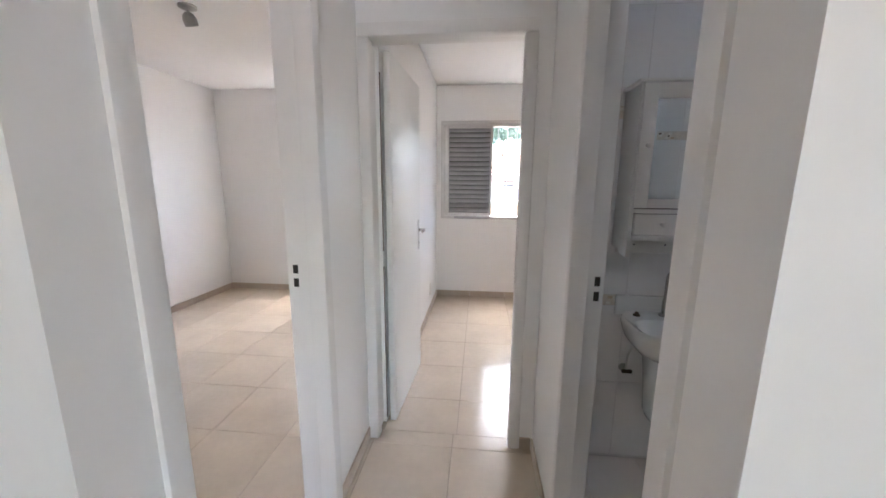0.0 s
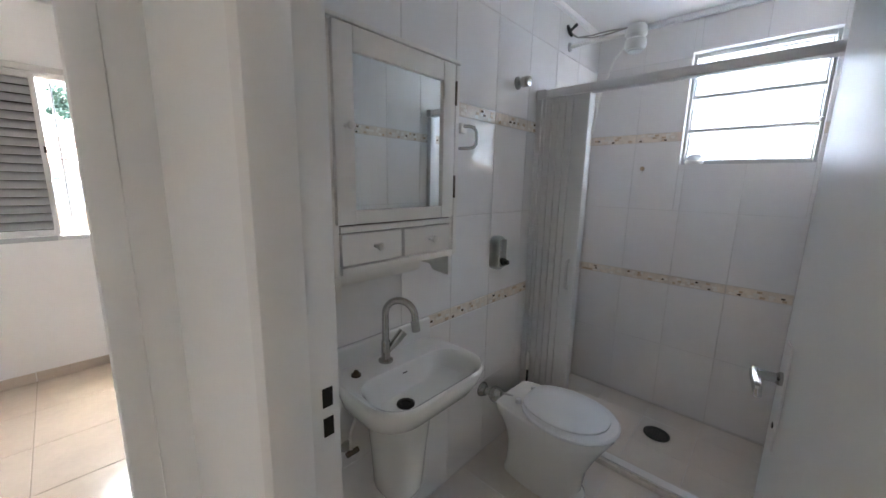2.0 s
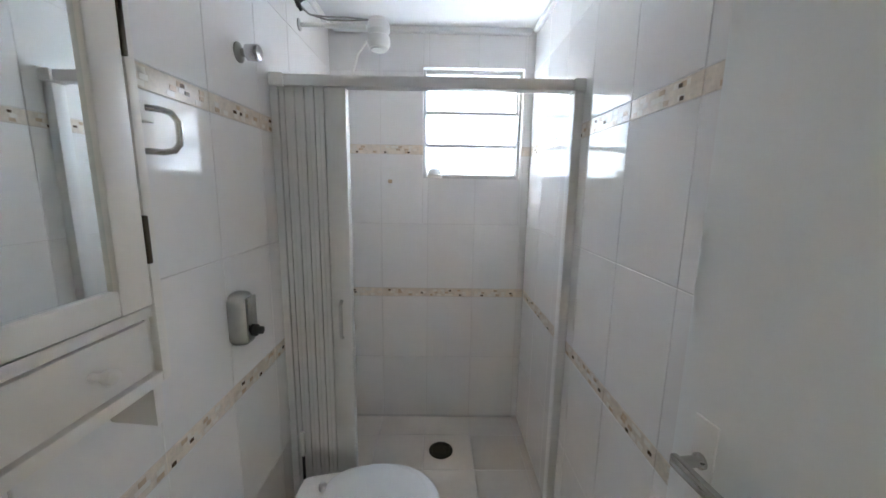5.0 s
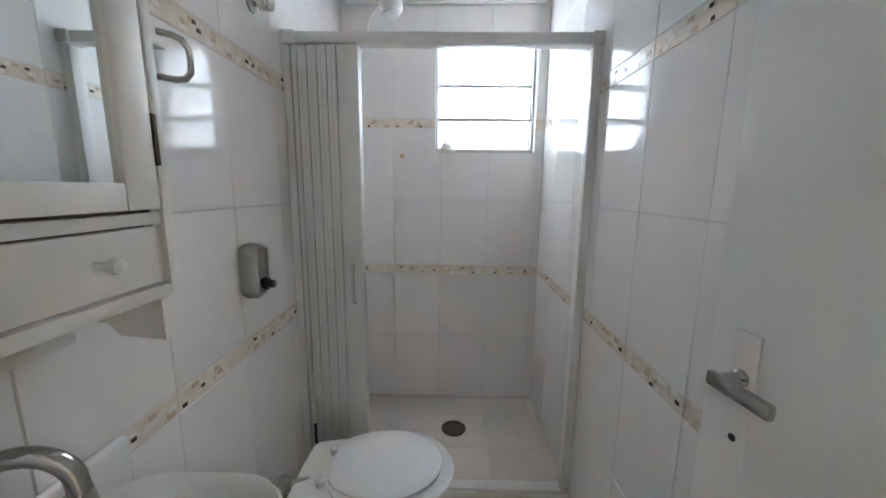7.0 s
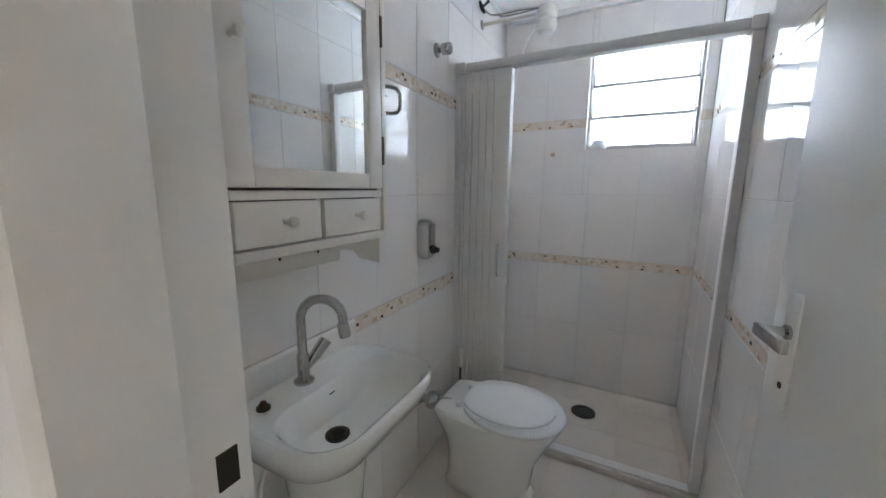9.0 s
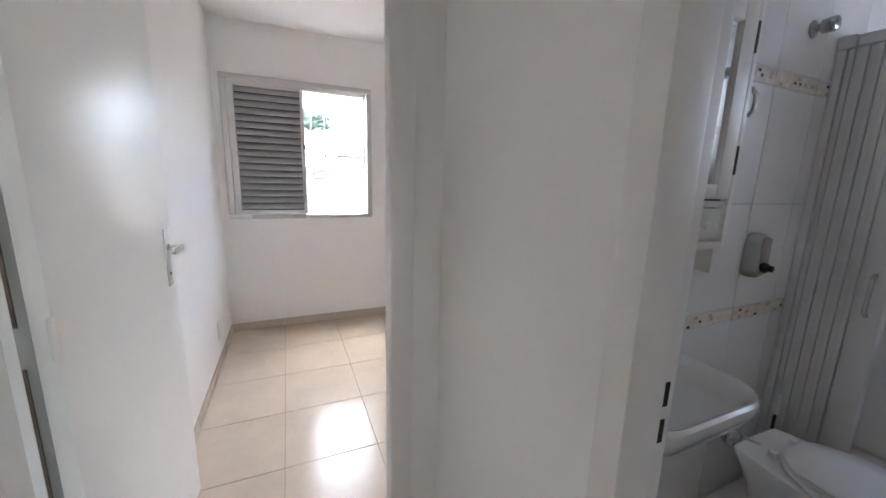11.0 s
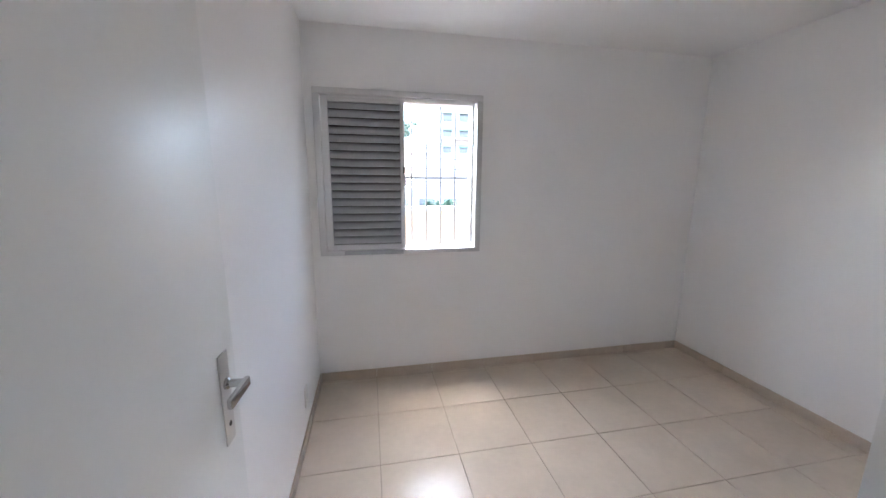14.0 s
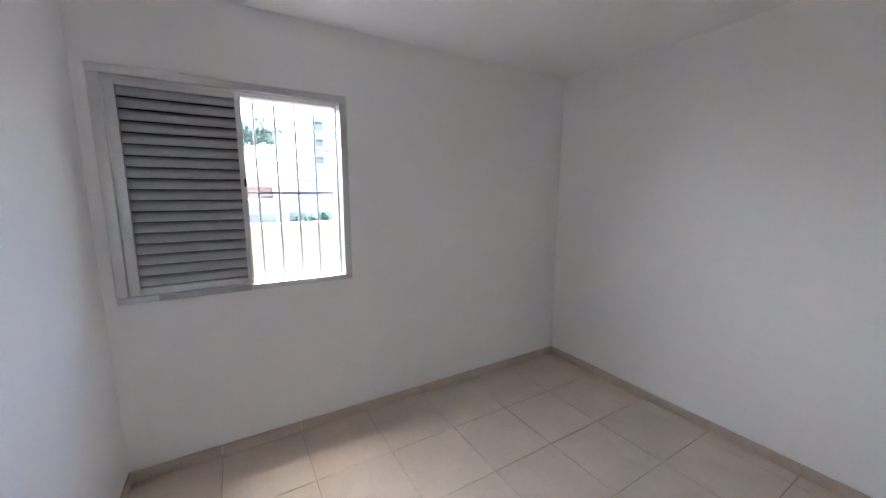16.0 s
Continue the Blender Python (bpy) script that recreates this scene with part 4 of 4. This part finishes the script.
def house(label, x0, y0, x1, y1, top, material, cols, rows, z_first, roof=None, ww=1.0, wh=1.1, awning=False):
    """A house with a street front of windows; roof: '', 'gable' or 'flat'."""
    root = thing("house", label, "house", at=((x0 + x1) / 2, (y0 + y1) / 2, -3.1))
    part("wall", add_box(bmesh.new(), (x0, y0, -3.1), (x1, y1, top)), material, root)
    for r in range(rows):
        for c in range(cols):
            wx = x0 + (c + 0.5) * (x1 - x0) / cols
            wz = z_first + r * 2.8
            if wz + wh > top:
                continue
            w = part("window", add_box(bmesh.new(), (wx - ww / 2, y0 - 0.04, wz), (wx + ww / 2, y0 + 0.05, wz + wh), 0.01), M_WDARK, root)
            part("sill", add_box(bmesh.new(), (wx - ww / 2 - 0.08, y0 - 0.14, wz - 0.09), (wx + ww / 2 + 0.08, y0 - 0.001, wz - 0.01)), M_COPING, w)
            if awning:
                ab = bmesh.new()
                loft(ab, [[(wx - ww * 0.75, y0 - 0.01, wz + wh + 0.35), (wx - ww * 0.75, y0 - 0.9, wz + wh + 0.02), (wx - ww * 0.75, y0 - 0.9, wz + wh - 0.1), (wx - ww * 0.75, y0 - 0.01, wz + wh + 0.25)],
                          [(wx + ww * 0.75, y0 - 0.01, wz + wh + 0.35), (wx + ww * 0.75, y0 - 0.9, wz + wh + 0.02), (wx + ww * 0.75, y0 - 0.9, wz + wh - 0.1), (wx + ww * 0.75, y0 - 0.01, wz + wh + 0.25)]])
                part("awning", ab, M_GREEN, w)
    if roof == "gable":
        rb = bmesh.new()
        ym = (y0 + y1) / 2
        prof = [(y0 - 0.5, top - 0.05), (ym, top + 2.0), (y1 + 0.5, top - 0.05), (y1 + 0.5, top + 0.08), (ym, top + 2.15), (y0 - 0.5, top + 0.08)]
        loft(rb, [[(x0 - 0.3, a, b) for a, b in prof], [(x1 + 0.3, a, b) for a, b in prof]])
        rf = part("roof", rb, M_ROOF, root)
        for k in range(int((x1 - x0) / 0.5)):
            xx = x0 - 0.2 + k * 0.5
            part("tile_rib", tube(bmesh.new(), [(xx, y0 - 0.5, top + 0.10), (xx, ym, top + 2.17)], 0.06, 6), M_ROOF, rf)
    else:
        part("parapet", add_box(bmesh.new(), (x0 - 0.12, y0 - 0.12, top), (x1 + 0.12, y1 + 0.12, top + 0.18)), M_COPING, root)
    settle(root)
    return root


house("low white garage row with grey doors", -9, 28, 3.2, 34, 0.95, M_HOUSE2, 5, 1, -1.2, "", 1.5, 1.4)
house("pinkish house with a clay tile roof", -7, 36, 4.4, 46, 2.1, M_PINK, 4, 1, 0.2, "gable")
house("white shop building with dark openings", 3.4, 30, 13, 38, 2.0, M_HOUSE, 5, 2, -1.4, "", 1.1, 1.6)
house("white block with a roof terrace", 4.6, 44, 17, 54, 4.6, M_HOUSE, 4, 2, 1.4, "", 1.4, 1.1)
house("tall white apartment block with green awnings", 12.2, 66, 24, 80, 14.2, M_HOUSE, 4, 5, 0.6, "", 1.6, 1.4, True)
house("grey apartment block far behind the street", -26, 80, -8, 96, 9.0, M_HOUSE2, 6, 4, -1.0, "", 1.2, 1.2)
house("white two-storey house with clay roof", -22, 34, -10, 44, 3.2, M_HOUSE, 4, 2, -1.4, "gable")
house("white row house with a clay roof", 17, 34, 28, 44, 3.8, M_HOUSE, 4, 2, -1.4, "gable")

# terrace roof over the white block
canopy = thing("terrace_roof", "dark sheet roof over a terrace", "roof", at=(10, 46, 4.78))
part("sheet", add_box(bmesh.new(), (7.4, 43.6, 6.3), (16, 49, 6.5), 0.02), M_COPING, canopy)
for x in (7.7, 9.9, 12.6, 15.7):
    part("post", add_box(bmesh.new(), (x - 0.06, 44.0, 4.78), (x + 0.06, 44.12, 6.3)), M_COPING, canopy)
settle(canopy)


def tree(label, x, y, z0, trunk_h, crown_r, crown_z, seed):
    rnd = random.Random(seed)
    root = thing("tree", label, "tree", at=(x, y, z0))
    tb = bmesh.new()
    tube(tb, [(0, 0, 0), (0.1, 0, trunk_h * 0.5), (0.0, 0.1, trunk_h)], [0.35, 0.26, 0.18], 10)
    for k in range(7):
        a = k * 0.9 + rnd.random()
        l = crown_r * rnd.uniform(0.6, 0.95)
        h = trunk_h * rnd.uniform(0.75, 1.0)
        tube(tb, [(0, 0, h), (l * 0.5 * math.cos(a), l * 0.5 * math.sin(a), h + l * 0.35), (l * math.cos(a), l * math.sin(a), h + l * 0.5)], [0.13, 0.08, 0.03], 6)
    part("trunk", tb, M_BARK, root)
    vs, fs = [], []
    clumps = []
    for k in range(26):
        d = Vector((rnd.gauss(0, 1), rnd.gauss(0, 1), rnd.gauss(0, 0.6)))
        d = d.normalized() * crown_r * rnd.uniform(0.35, 1.0)
        clumps.append((d + Vector((0, 0, crown_z)), crown_r * rnd.uniform(0.16, 0.34)))
    for c, r in clumps:
        for j in range(240):
            p = c + Vector((rnd.gauss(0, 1), rnd.gauss(0, 1), rnd.gauss(0, 0.7))).normalized() * r * rnd.uniform(0.4, 1.05)
            u = Vector((rnd.gauss(0, 1), rnd.gauss(0, 1), rnd.gauss(0, 1))).normalized()
            v = u.orthogonal().normalized()
            s = rnd.uniform(0.12, 0.24)
            b = len(vs)
            vs += [tuple(p - u * s), tuple(p + v * s * 0.5), tuple(p + u * s), tuple(p - v * s * 0.5)]
            fs.append((b, b + 1, b + 2, b + 3))
    me = bpy.data.meshes.new("crown")
    me.from_pydata(vs, [], fs)
    me.materials.append(M_LEAF)
    cr2 = new("crown", me)
    cr2.parent = root


tree("tall green leafy tree behind the houses", 3.6, 58, -3.1, 9.0, 3.2, 12.2, 3)
tree("small bright bush by the shops", 4.9, 26.5, -3.1, 1.6, 1.1, 2.6, 5)
tree("green leafy tree among the houses", -14, 50, -3.1, 7.0, 4.0, 9.5, 7)

# power line along the street
pole = thing("power_line", "street power pole with sagging cables", "power line", at=(-6, 24, -3.1))
part("pole", tube(bmesh.new(), [(-6, 24, -3.1), (-6, 24, 6.0)], [0.16, 0.11], 10), M_COPING, pole)
for z in (3.3, 2.7, 1.9):
    part("cable", tube(bmesh.new(), [(-6 + 4 * k, 24, z - 0.5 * math.sin(math.pi * k / 8)) for k in range(9)], 0.022, 5), M_CABLE, pole)
part("pole", tube(bmesh.new(), [(26, 24, -3.1), (26, 24, 6.0)], [0.16, 0.11], 10), M_COPING, pole)
settle(pole)

# ---- tiles ----
wall_bath_left = structure(boxes("wall_bathroom_left", [((0.565, 2.0122, 0), (2.883, 2.0199, BCEIL))], M_WGROUT), "white glazed tiles with mosaic border bands")
wall_bath_right = structure(boxes("wall_bathroom_right", [((0.565, 0.8201, 0), (2.883, 0.8278, BCEIL))], M_WGROUT), "white glazed tiles with mosaic border bands")
tiled_wall(wall_bath_left, lambda a, z: pose(0.569 + a, 2.0185, z), 2.306)
tiled_wall(wall_bath_right, lambda a, z: pose(2.875 - a, 0.8215, z, 0, 0, 180), 2.300)
tiled_wall(wall_bath_back, lambda a, z: pose(2.883, 2.0105 - a, z, 0, 0, -90), 1.18, (2.0105 - BWY1, 2.0105 - BWY0, BWZ0, BWZ1))
# front wall of the bathroom round its doorway
wall_bath_front = structure(boxes("wall_bathroom_front", [((0.5651, 1.516, 0), (0.5727, 2.0121, BCEIL)), ((0.5651, 0.8215, 2.16), (0.5727, 1.56, BCEIL))], M_WGROUT), "white glazed tiles by the doorway")
tiled_wall(wall_bath_front, lambda a, z: pose(0.5665, 1.518 + a, z, 0, 0, 90), 0.490)


def floor_tiles(x0, y0, x1, y1, fx, fy, pitch, material, name):
    def cuts(a, b, first):
        return [a] + [c for c in (first + pitch * k for k in range(-30, 30)) if a + 0.01 < c < b - 0.01] + [b]
    for a0, a1 in zip(cuts(x0, x1, fx), cuts(x0, x1, fx)[1:]):
        for b0, b1 in zip(cuts(y0, y1, fy), cuts(y0, y1, fy)[1:]):
            ob = new(name, tile_mesh(a1 - a0 - 0.003, b1 - b0 - 0.003, 0.004, material, name))
            ob.parent = floor
            ob.matrix_world = pose(a0 + 0.0015, b0 + 0.0015, -0.004, -90, 0, 0)


floor_tiles(-0.40, 2.09, 2.825, 4.70, 0.030, 4.212, 0.447, M_FLOOR, "floor_tile")
floor_tiles(-0.465, 0.65, 0.447, 2.09, 0.010, 1.983, 0.447, M_FLOOR, "floor_tile")
floor_tiles(-3.225, 0.82, -0.53, 4.70, -0.95, 4.212, 0.447, M_FLOOR, "floor_tile")
floor_tiles(-3.22, -4.04, 2.84, 0.65, 0.010, 0.642, 0.447, M_FLOOR, "floor_tile")
floor_tiles(0.447, 0.8215, 2.875, 2.0105, 2.12, 1.73, 0.2855, M_BATHFLOOR, "bath_floor_tile")
